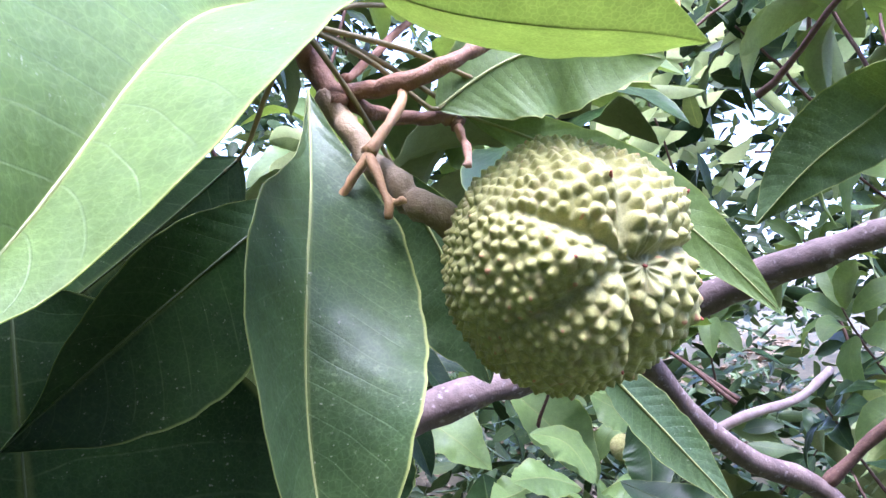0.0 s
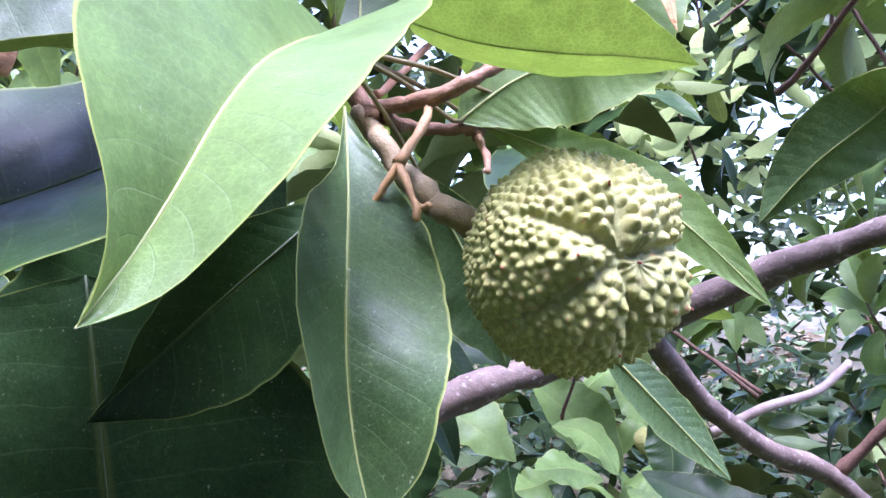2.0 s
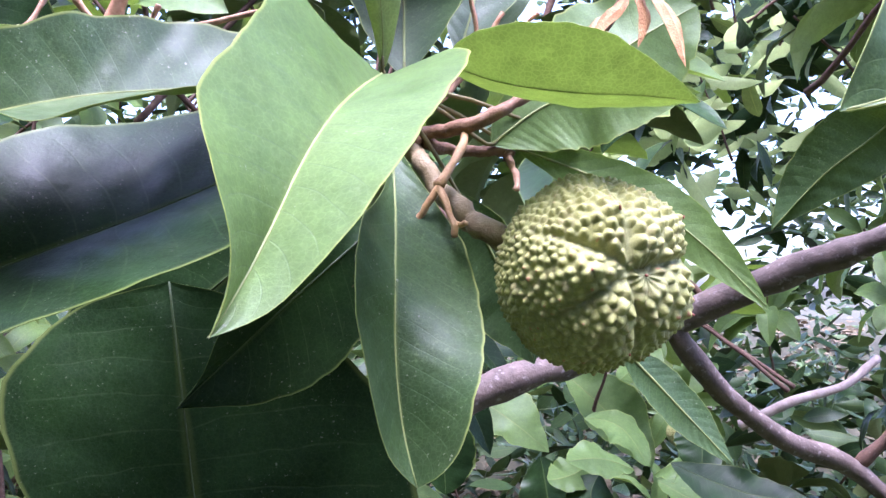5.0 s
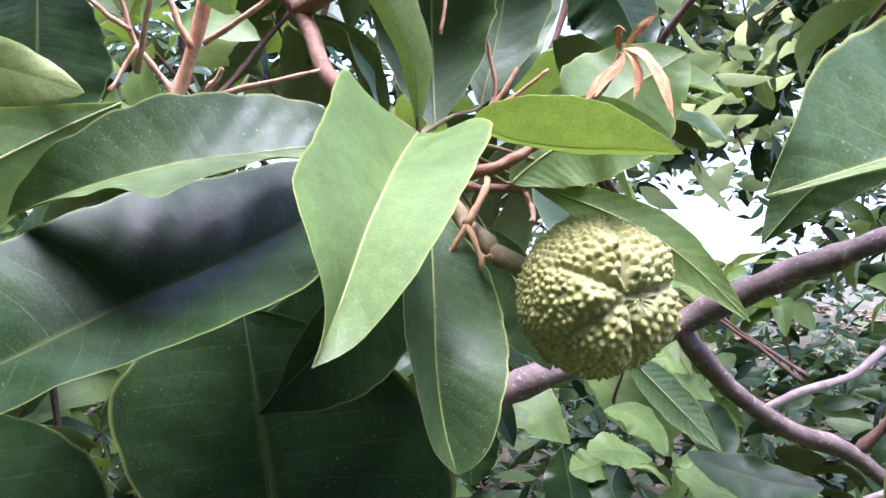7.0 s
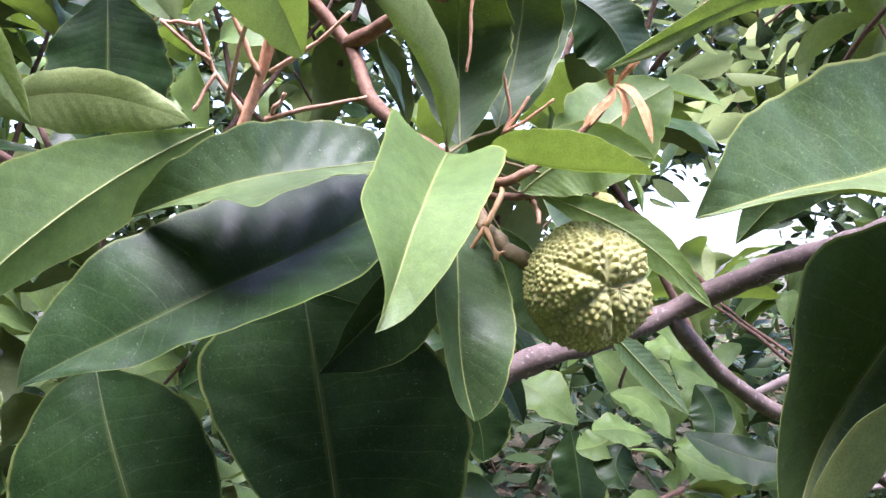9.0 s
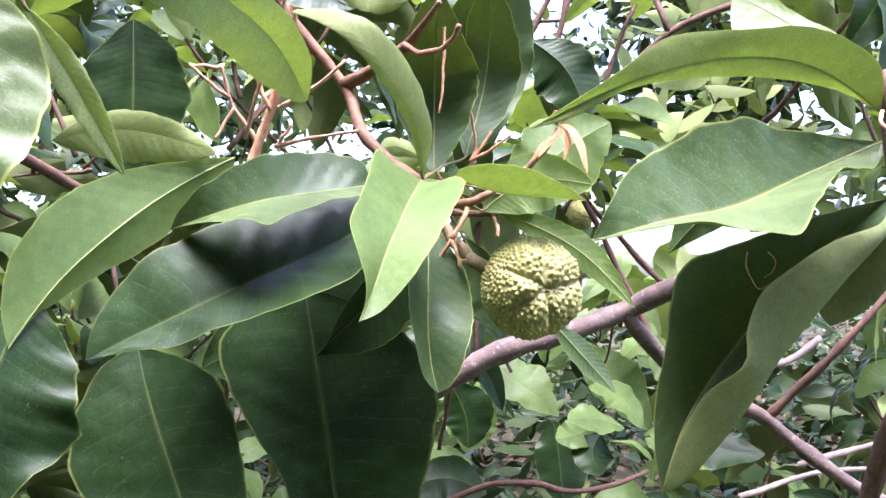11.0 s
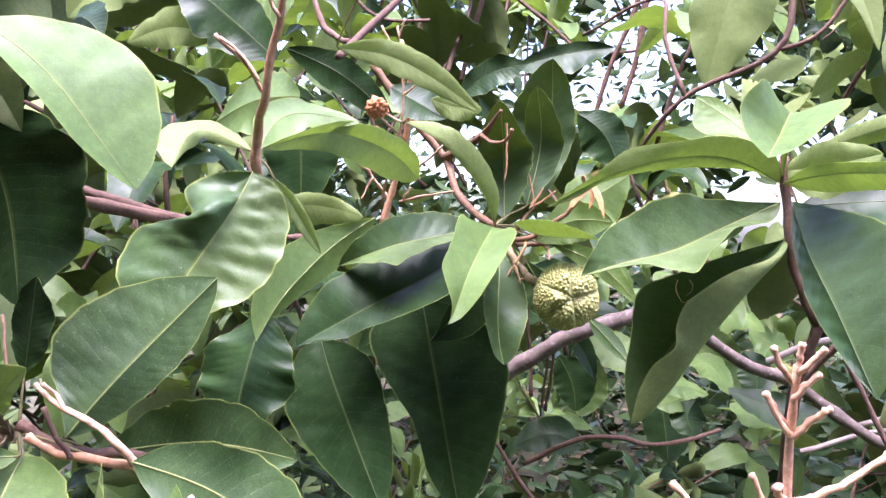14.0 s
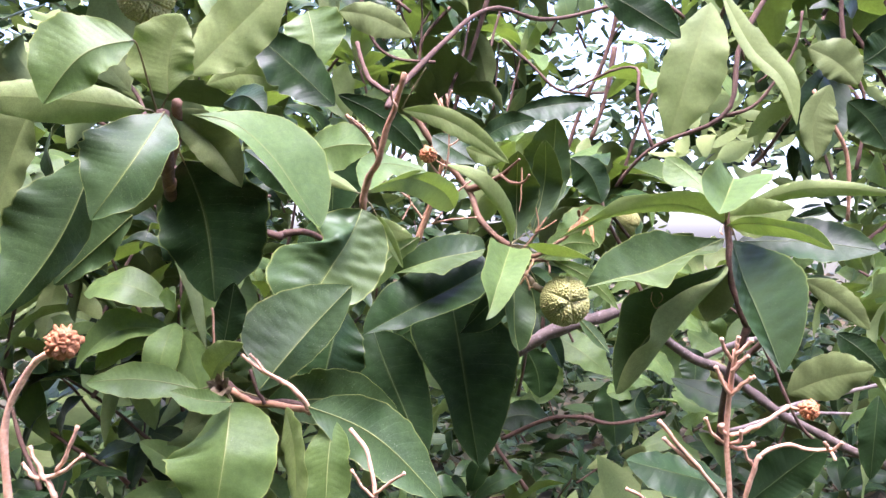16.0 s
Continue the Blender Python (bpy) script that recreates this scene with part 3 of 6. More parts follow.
stem(main_shoot, "twig", "tan", .0014, .0011, (-0.0026, 0.2250, 1.5615), (0.0020, 0.2200, 1.5514), (0.0036, 0.2170, 1.5438))
stem(main_shoot, "twig", "tan", .0010, .0009, (0.0023, 0.2200, 1.5493), (0.0047, 0.2180, 1.5475), (0.0072, 0.2160, 1.5482))
stem(main_shoot, "twig", "redbark", .0016, .0012, (-0.0148, 0.2620, 1.5923), (-0.0061, 0.2700, 1.6029), (0.0059, 0.2800, 1.6185))
stem(main_shoot, "twig", "redbark", .0012, .0008, (0.0033, 0.2700, 1.6162), (0.0075, 0.2700, 1.6281), (0.0052, 0.2680, 1.6437), (0.0021, 0.2650, 1.6577))
stem(main_shoot, "twig", "redbark", .0012, .0009, (0.0043, 0.2700, 1.6168), (0.0113, 0.2700, 1.6264), (0.0180, 0.2700, 1.6367))
stem(main_shoot, "twig", "redbark", .0011, .0008, (0.0043, 0.2700, 1.6168), (0.0178, 0.2650, 1.6236), (0.0318, 0.2600, 1.6324))
stem(main_shoot, "twig", "redbark", .0010, .0007, (-0.0096, 0.2330, 1.6982), (-0.0100, 0.2330, 1.6714), (-0.0107, 0.2330, 1.6566), (-0.0128, 0.2330, 1.6428))
shaped_leaf(main_shoot, [(-0.0204, 0.2150, 1.5977), (-0.0194, 0.1650, 1.5774), (-0.0190, 0.1380, 1.5640), (-0.0211, 0.1260, 1.5529), (-0.0245, 0.1080, 1.5317), (-0.0274, 0.0926, 1.5172)], [(-0.0099, 0.2050, 1.5956), (0.0054, 0.1850, 1.5957), (0.0120, 0.1720, 1.5905), (0.0100, 0.1500, 1.5771), (0.0070, 0.1360, 1.5669), (0.0029, 0.1180, 1.5537), (-0.0062, 0.1060, 1.5366), (-0.0185, 0.0990, 1.5219)], [(-0.0252, 0.2030, 1.6004), (-0.0319, 0.1760, 1.6042), (-0.0353, 0.1590, 1.6087), (-0.0348, 0.1400, 1.5949), (-0.0345, 0.1260, 1.5828), (-0.0356, 0.1050, 1.5640), (-0.0280, 0.0950, 1.5475), (-0.0243, 0.0940, 1.5330), (-0.0251, 0.0940, 1.5235)], young=True, wave=0.5, cup=0.0)
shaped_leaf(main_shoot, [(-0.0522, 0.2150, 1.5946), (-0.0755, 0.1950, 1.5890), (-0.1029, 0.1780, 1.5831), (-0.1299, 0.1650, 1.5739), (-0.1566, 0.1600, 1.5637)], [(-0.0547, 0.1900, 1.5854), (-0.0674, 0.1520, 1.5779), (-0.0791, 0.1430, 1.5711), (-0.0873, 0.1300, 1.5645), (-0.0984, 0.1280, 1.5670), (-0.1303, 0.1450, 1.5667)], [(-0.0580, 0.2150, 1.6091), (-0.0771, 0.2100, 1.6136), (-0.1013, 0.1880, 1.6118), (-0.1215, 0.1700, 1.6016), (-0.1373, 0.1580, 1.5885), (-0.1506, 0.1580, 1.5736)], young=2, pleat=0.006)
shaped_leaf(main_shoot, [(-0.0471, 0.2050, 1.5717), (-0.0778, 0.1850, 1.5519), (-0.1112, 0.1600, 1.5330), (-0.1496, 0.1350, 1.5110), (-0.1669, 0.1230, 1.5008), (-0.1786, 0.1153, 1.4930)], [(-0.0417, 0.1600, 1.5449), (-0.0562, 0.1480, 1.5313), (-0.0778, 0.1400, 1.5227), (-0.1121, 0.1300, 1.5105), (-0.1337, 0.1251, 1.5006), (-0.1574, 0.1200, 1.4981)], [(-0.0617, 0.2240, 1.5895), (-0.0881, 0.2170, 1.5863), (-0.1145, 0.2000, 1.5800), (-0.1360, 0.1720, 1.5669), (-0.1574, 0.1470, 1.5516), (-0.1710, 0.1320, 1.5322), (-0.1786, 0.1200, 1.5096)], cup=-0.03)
shaped_leaf(main_shoot, [(0.0015, 0.2120, 1.6000), (0.0196, 0.2050, 1.5911), (0.0424, 0.2030, 1.5867), (0.0627, 0.2040, 1.5856), (0.0798, 0.2060, 1.5835)], [(0.0042, 0.2260, 1.5990), (0.0239, 0.2360, 1.5940), (0.0489, 0.2360, 1.5898), (0.0673, 0.2250, 1.5871)], [(0.0074, 0.1960, 1.6020), (0.0202, 0.1870, 1.6030), (0.0333, 0.1830, 1.6023), (0.0504, 0.1840, 1.5984), (0.0663, 0.1950, 1.5918)], young=True, wave=0.4, cup=0.03)
leaf(main_shoot, [(-0.0221, 0.2250, 1.6011), (-0.0232, 0.2050, 1.6352), (-0.0546, 0.1800, 1.6794), (-0.0995, 0.1972, 1.7002)], (-0.0213, 0.2000, 1.6591), (-0.0403, 0.1900, 1.6532), at=.5, young=True)
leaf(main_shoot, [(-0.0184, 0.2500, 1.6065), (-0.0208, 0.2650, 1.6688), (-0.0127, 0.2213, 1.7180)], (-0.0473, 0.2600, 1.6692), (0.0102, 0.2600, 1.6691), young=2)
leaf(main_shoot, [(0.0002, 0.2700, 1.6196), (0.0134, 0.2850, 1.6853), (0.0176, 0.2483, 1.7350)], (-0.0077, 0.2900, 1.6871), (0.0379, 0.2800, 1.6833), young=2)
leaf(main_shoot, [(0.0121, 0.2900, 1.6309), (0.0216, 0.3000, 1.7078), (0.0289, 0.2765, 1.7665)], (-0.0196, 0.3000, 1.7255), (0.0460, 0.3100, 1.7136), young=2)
leaf(main_shoot, [(0.0314, 0.2700, 1.5926), (0.0652, 0.2900, 1.6254), (0.0992, 0.3000, 1.6477)], (0.0413, 0.2900, 1.6426), (0.0886, 0.2900, 1.6036), young=True)
leaf(main_shoot, [(0.0135, 0.2620, 1.5823), (0.0447, 0.2680, 1.6025), (0.0859, 0.2700, 1.5999)], (0.0428, 0.2680, 1.6218), (0.0527, 0.2680, 1.5820), young=True)
leaf(main_shoot, [(0.0220, 0.2700, 1.5827), (0.0746, 0.2620, 1.5572), (0.1116, 0.2500, 1.5192)], (0.0826, 0.2620, 1.5656), (0.0686, 0.2620, 1.5494), sharp=.95, young=True)
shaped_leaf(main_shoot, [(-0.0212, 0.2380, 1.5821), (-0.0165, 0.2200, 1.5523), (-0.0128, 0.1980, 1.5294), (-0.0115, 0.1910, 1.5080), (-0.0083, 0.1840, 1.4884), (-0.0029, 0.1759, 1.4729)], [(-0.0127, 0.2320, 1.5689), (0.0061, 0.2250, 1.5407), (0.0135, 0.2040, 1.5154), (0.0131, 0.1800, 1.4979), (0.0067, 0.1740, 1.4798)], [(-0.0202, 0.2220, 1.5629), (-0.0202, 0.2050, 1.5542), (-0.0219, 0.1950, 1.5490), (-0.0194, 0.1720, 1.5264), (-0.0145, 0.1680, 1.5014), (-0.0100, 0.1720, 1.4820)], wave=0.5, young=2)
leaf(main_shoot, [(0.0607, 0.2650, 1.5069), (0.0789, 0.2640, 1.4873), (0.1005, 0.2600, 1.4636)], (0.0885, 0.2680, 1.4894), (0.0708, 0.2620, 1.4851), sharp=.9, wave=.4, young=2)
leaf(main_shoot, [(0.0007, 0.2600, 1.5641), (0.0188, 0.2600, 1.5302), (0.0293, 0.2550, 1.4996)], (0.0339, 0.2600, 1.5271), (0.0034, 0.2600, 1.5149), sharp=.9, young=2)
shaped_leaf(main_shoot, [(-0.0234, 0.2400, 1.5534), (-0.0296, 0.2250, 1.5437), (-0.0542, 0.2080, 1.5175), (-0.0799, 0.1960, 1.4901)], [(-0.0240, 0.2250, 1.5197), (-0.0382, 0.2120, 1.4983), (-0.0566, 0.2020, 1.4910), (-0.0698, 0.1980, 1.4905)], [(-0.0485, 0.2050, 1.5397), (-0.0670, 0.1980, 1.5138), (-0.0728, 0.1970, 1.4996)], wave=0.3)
# filler leaf behind, put there to keep the gap dark
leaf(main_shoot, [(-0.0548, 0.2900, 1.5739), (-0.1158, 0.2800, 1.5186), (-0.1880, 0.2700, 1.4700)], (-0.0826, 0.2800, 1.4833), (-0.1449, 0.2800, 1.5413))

mid_shoot = thing("leafy_shoot", (-0.1700, 0.2000, 1.6000), "shoot with drooping green leaves, darkened for shade, below the fruiting one", "shoot", "shoots of the tree")
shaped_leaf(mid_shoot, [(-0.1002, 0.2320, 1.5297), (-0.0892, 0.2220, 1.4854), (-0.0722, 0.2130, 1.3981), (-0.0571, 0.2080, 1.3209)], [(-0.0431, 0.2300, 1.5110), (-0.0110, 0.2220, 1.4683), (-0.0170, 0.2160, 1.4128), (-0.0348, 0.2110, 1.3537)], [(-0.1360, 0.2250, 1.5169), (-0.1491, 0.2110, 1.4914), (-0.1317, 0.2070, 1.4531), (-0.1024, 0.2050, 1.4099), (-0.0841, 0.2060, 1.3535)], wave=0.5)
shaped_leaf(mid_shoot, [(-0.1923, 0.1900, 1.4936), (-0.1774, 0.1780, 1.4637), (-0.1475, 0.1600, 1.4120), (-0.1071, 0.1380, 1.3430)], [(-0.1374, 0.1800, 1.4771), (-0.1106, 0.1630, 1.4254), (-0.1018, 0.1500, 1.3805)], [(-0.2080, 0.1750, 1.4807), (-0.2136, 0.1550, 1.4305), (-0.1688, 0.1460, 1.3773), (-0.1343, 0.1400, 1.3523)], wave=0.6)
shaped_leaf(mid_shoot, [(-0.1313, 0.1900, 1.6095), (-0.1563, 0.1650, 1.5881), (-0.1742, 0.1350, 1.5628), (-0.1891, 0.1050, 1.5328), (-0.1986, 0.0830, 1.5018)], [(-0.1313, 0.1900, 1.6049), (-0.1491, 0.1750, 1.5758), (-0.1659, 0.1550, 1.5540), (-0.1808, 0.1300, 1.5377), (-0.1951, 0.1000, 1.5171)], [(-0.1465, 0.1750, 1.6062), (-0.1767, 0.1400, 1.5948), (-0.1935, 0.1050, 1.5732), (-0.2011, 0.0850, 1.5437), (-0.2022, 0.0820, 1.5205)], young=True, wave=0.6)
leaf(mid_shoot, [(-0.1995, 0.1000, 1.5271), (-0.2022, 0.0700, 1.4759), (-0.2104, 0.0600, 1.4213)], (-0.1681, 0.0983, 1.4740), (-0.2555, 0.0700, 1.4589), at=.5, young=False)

right_shoot = thing("leafy_shoot", (0.2320, 0.1710, 1.6280), "shoot with wavy-edged green leaves and a curled hanging leaf", "shoot", "shoots of the tree")
stem(right_shoot, "stem", "bark", .0036, .0042, (0.2320, 0.1700, 1.6458), (0.2325, 0.1680, 1.6129), (0.2355, 0.1650, 1.5708), (0.2427, 0.1650, 1.5368), (0.2532, 0.1700, 1.5139))
stem(right_shoot, "stem", "bark", .0048, .0055, (0.2625, 0.1750, 1.5325), (0.2532, 0.1700, 1.5101), (0.2414, 0.1800, 1.4742), (0.2331, 0.2000, 1.4268), (0.2312, 0.2200, 1.3683))
stem(right_shoot, "twig", "bark", .0020, .0014, (0.2431, 0.1000, 1.5375), (0.2569, 0.0800, 1.5027), (0.2725, 0.0600, 1.4617), (0.2907, 0.0600, 1.4243), (0.3254, 0.0800, 1.3998))
stem(right_shoot, "tendril", "redbark", .0003, .0002, (0.1500, 0.1150, 1.5507), (0.1487, 0.1120, 1.5444), (0.1505, 0.1100, 1.5385), (0.1539, 0.1100, 1.5339), (0.1573, 0.1100, 1.5357))
stem(right_shoot, "tendril", "redbark", .0003, .0002, (0.1584, 0.1130, 1.5507), (0.1608, 0.1100, 1.5469), (0.1597, 0.1100, 1.5420), (0.1560, 0.1100, 1.5392))
stem(right_shoot, "scale", "drytan", .0012, .0009, (0.2255, 0.1600, 1.6237), (0.2227, 0.1550, 1.6176), (0.2244, 0.1520, 1.6135))
stem(right_shoot, "scale", "drytan", .0012, .0009, (0.2325, 0.1600, 1.6235), (0.2348, 0.1550, 1.6183), (0.2355, 0.1520, 1.6136))
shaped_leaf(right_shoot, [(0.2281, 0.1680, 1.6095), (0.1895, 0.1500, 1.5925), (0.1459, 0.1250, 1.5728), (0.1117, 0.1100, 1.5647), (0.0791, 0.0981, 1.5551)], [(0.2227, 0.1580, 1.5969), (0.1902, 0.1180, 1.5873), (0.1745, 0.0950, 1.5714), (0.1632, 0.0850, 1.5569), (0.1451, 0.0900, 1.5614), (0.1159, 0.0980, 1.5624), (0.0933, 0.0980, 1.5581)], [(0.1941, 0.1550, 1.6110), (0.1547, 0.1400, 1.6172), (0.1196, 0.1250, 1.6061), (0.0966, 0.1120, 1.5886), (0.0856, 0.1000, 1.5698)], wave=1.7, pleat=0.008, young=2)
shaped_leaf(right_shoot, [(0.2287, 0.1700, 1.6245), (0.1904, 0.1500, 1.6443), (0.1472, 0.1300, 1.6454), (0.1008, 0.1180, 1.6333), (0.0506, 0.1137, 1.6095)], [(0.2235, 0.1580, 1.6466), (0.1898, 0.1400, 1.6609), (0.1511, 0.1250, 1.6572), (0.1147, 0.1180, 1.6525), (0.0895, 0.1120, 1.6339), (0.0675, 0.1120, 1.6201)], [(0.2109, 0.1650, 1.6337), (0.1748, 0.1480, 1.6383), (0.1355, 0.1320, 1.6366), (0.0967, 0.1200, 1.6289), (0.0712, 0.1140, 1.6149)], young=True, wave=0.4)
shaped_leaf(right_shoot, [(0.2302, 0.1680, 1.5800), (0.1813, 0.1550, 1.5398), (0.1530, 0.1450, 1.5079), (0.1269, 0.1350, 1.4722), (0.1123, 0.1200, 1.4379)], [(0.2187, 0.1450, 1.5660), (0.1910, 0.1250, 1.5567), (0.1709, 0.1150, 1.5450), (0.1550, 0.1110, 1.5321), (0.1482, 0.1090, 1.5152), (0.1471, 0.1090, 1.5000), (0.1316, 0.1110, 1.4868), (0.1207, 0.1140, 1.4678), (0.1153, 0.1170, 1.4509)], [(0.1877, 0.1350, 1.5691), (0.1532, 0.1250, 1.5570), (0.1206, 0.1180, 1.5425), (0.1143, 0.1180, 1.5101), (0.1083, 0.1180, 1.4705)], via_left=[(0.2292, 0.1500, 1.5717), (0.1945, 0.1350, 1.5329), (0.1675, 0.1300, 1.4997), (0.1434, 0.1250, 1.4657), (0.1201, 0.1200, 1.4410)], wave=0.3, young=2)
shaped_leaf(right_shoot, [(0.2296, 0.1680, 1.6271), (0.2334, 0.1250, 1.6720), (0.2181, 0.0600, 1.6470), (0.2088, 0.0213, 1.6311)], [(0.2394, 0.1100, 1.6698), (0.2644, 0.0688, 1.6716), (0.2462, 0.0500, 1.6535), (0.2243, 0.0300, 1.6363)], [(0.2223, 0.1200, 1.6812), (0.2059, 0.0440, 1.6836), (0.1944, 0.0350, 1.6686), (0.1963, 0.0280, 1.6494)], young=True, wave=0.4)
shaped_leaf(right_shoot, [(0.2265, 0.1680, 1.6272), (0.2150, 0.1800, 1.6542), (0.1954, 0.2000, 1.6800), (0.1651, 0.2160, 1.7066)], [(0.2216, 0.1720, 1.6423), (0.1979, 0.1850, 1.6657), (0.1741, 0.1950, 1.6708), (0.1629, 0.2050, 1.6807)], [(0.2165, 0.1900, 1.6697), (0.1981, 0.2050, 1.6892), (0.1779, 0.2130, 1.7060)], young=True)
shaped_leaf(right_shoot, [(0.2297, 0.1680, 1.6234), (0.2477, 0.1000, 1.6242), (0.2684, 0.0000, 1.6166), (0.2790, -0.1166, 1.5987)], [(0.2422, 0.1000, 1.6312), (0.2652, 0.0100, 1.6245), (0.2756, -0.0800, 1.6142)], [(0.2503, 0.1200, 1.6141), (0.2736, 0.0300, 1.6087), (0.2808, -0.0800, 1.5994)], young=True, wave=0.4)
shaped_leaf(right_shoot, [(0.2319, 0.1200, 1.6074), (0.2364, 0.0700, 1.5706), (0.2457, 0.0200, 1.5359), (0.2578, -0.0290, 1.4906)], [(0.2772, 0.0500, 1.5894), (0.2848, 0.0100, 1.5687), (0.2772, -0.0200, 1.5330), (0.2666, -0.0300, 1.5043)], [(0.2284, 0.0850, 1.5756), (0.2341, 0.0350, 1.5343), (0.2478, -0.0080, 1.5055)], wave=1.1, pleat=0.012, young=False)
shaped_leaf(right_shoot, [(0.2315, 0.1720, 1.5823), (0.2334, 0.1850, 1.5561), (0.2281, 0.1950, 1.5324), (0.2124, 0.2000, 1.5125)], [(0.2173, 0.1800, 1.5704), (0.2045, 0.1900, 1.5471), (0.2038, 0.2000, 1.5265)], [(0.2443, 0.1850, 1.5686), (0.2467, 0.1950, 1.5452), (0.2316, 0.2000, 1.5222)], wave=0.6)
leaf(right_shoot, [(0.2415, 0.1650, 1.6058), (0.3111, 0.1500, 1.6062), (0.3759, 0.1300, 1.5967)], (0.2974, 0.1700, 1.6347), (0.3075, 0.1300, 1.5860))
leaf(right_shoot, [(0.2388, 0.1700, 1.6392), (0.3049, 0.1500, 1.6625), (0.3892, 0.1200, 1.6539)], (0.3162, 0.1500, 1.6545), (0.3104, 0.1500, 1.6727), young=True)
leaf(right_shoot, [(0.2829, 0.1000, 1.4505), (0.3213, 0.1000, 1.4685), (0.3651, 0.1000, 1.4790)], (0.3293, 0.1000, 1.4490), (0.3080, 0.1000, 1.4907))
shaped_leaf(right_shoot, [(0.2051, 0.3300, 1.6172), (0.1876, 0.3450, 1.5988), (0.1706, 0.3600, 1.5837), (0.1482, 0.3715, 1.5571)], [(0.2064, 0.3350, 1.5912), (0.1917, 0.3450, 1.5808), (0.1771, 0.3580, 1.5727), (0.1599, 0.3680, 1.5635)], [(0.1865, 0.3300, 1.6177), (0.1755, 0.3500, 1.6145), (0.1637, 0.3600, 1.6039), (0.1533, 0.3700, 1.5829)], young=2)
leaf(right_shoot, [(0.2311, 0.1700, 1.6343), (0.2578, 0.1500, 1.6354), (0.2942, 0.1300, 1.6405)], (0.2614, 0.1400, 1.6112), (0.2547, 0.1500, 1.6528), young=True)

left_shoot = thing("leafy_shoot", (-0.1280, -0.0220, 1.6450), "shoot with a cut red-brown stalk and shiny green leaves", "shoot", "shoots of the tree")
stem(left_shoot, "stem", "redbark", .0038, .0024, (-0.1300, -0.0200, 1.6310), (-0.1302, -0.0250, 1.6410), (-0.1210, -0.0350, 1.6642), (-0.1076, -0.0500, 1.6747), (-0.0879, -0.0650, 1.7194), (-0.0707, -0.0800, 1.7551))
stem(left_shoot, "twig", "drytan", .0016, .0012, (-0.1062, -0.0500, 1.6808), (-0.1111, -0.0600, 1.6980), (-0.1304, -0.0700, 1.7212))
stem(left_shoot, "twig", "drytan", .0015, .0010, (-0.0797, -0.0750, 1.7256), (-0.0835, -0.0800, 1.7352), (-0.0804, -0.0850, 1.7443))
stem(left_shoot, "twig", "drytan", .0012, .0010, (-0.1046, -0.0600, 1.6909), (-0.1142, -0.0650, 1.7074), (-0.1264, -0.0700, 1.7186))
shaped_leaf(left_shoot, [(-0.1289, -0.0300, 1.6350), (-0.1335, -0.0500, 1.6072), (-0.1466, -0.0700, 1.5753), (-0.1650, -0.0880, 1.5380)], [(-0.1127, -0.0280, 1.6250), (-0.1022, -0.0280, 1.6019), (-0.1059, -0.0450, 1.5647), (-0.1244, -0.0700, 1.5435)], [(-0.1514, -0.0450, 1.6337), (-0.1707, -0.0500, 1.6222), (-0.1544, -0.0660, 1.6052), (-0.2053, -0.0600, 1.5952), (-0.2104, -0.0720, 1.5710), (-0.1926, -0.0850, 1.5510)], young=2, wave=1.1, via_right=[(-0.1410, -0.0400, 1.6240), (-0.1355, -0.0750, 1.6071), (-0.1712, -0.0720, 1.5847), (-0.1802, -0.0880, 1.5513)], pleat=0.014)
leaf(left_shoot, [(-0.1282, -0.0200, 1.6520), (-0.1052, 0.0500, 1.6712), (-0.0854, 0.1100, 1.6634), (-0.0901, 0.2009, 1.6451)], (-0.0938, 0.1100, 1.6441), (-0.0729, 0.1100, 1.6730), at=.7, peak=.66, young=True)
leaf(left_shoot, [(-0.1180, -0.0200, 1.6305), (-0.1103, -0.0050, 1.6087), (-0.0995, 0.0135, 1.5759)], (-0.1135, -0.0100, 1.6055), (-0.1030, 0.0000, 1.6058), young=True)
leaf(left_shoot, [(-0.1368, -0.0200, 1.6515), (-0.1700, -0.0300, 1.6668), (-0.1583, -0.0805, 1.6354)], (-0.1851, -0.0100, 1.6788), (-0.1700, -0.0300, 1.6591), young=True)
leaf(left_shoot, [(-0.1299, -0.0200, 1.6512), (-0.1309, 0.0300, 1.6847), (-0.0869, 0.0600, 1.6792)], (-0.1409, 0.0400, 1.7006), (-0.1212, 0.0200, 1.6669), young=True)
leaf(left_shoot, [(-0.2317, 0.1600, 1.6164), (-0.1862, 0.1650, 1.6225), (-0.1350, 0.1720, 1.6092)], (-0.1974, 0.1650, 1.6043), (-0.1893, 0.1650, 1.6351), young=True)

low_shoot = thing("leafy_shoot", (-0.2060, -0.1600, 1.4780), "shoot with broad shiny leaves and dry flower stalks", "shoot", "shoots of the tree")
stem(low_shoot, "stem", "bark", .0040, .0030, (-0.2054, -0.1600, 1.4835), (-0.1869, -0.1500, 1.4682), (-0.1543, -0.1300, 1.4613), (-0.1240, -0.1000, 1.4342))
stem(low_shoot, "twig", "drytan", .0014, .0024, (-0.1828, -0.1700, 1.5083), (-0.1663, -0.1720, 1.4967), (-0.1561, -0.1650, 1.4900), (-0.1383, -0.1650, 1.4806), (-0.1286, -0.1550, 1.4615))
stem(low_shoot, "twig", "drytan", .0014, .0010, (-0.1484, -0.1650, 1.4871), (-0.1603, -0.1720, 1.4956), (-0.1689, -0.1700, 1.5033), (-0.1730, -0.1750, 1.5094))
stem(low_shoot, "twig", "bark", .0016, .0014, (-0.1724, -0.1750, 1.4969), (-0.1688, -0.1700, 1.4799), (-0.1646, -0.1650, 1.4675))
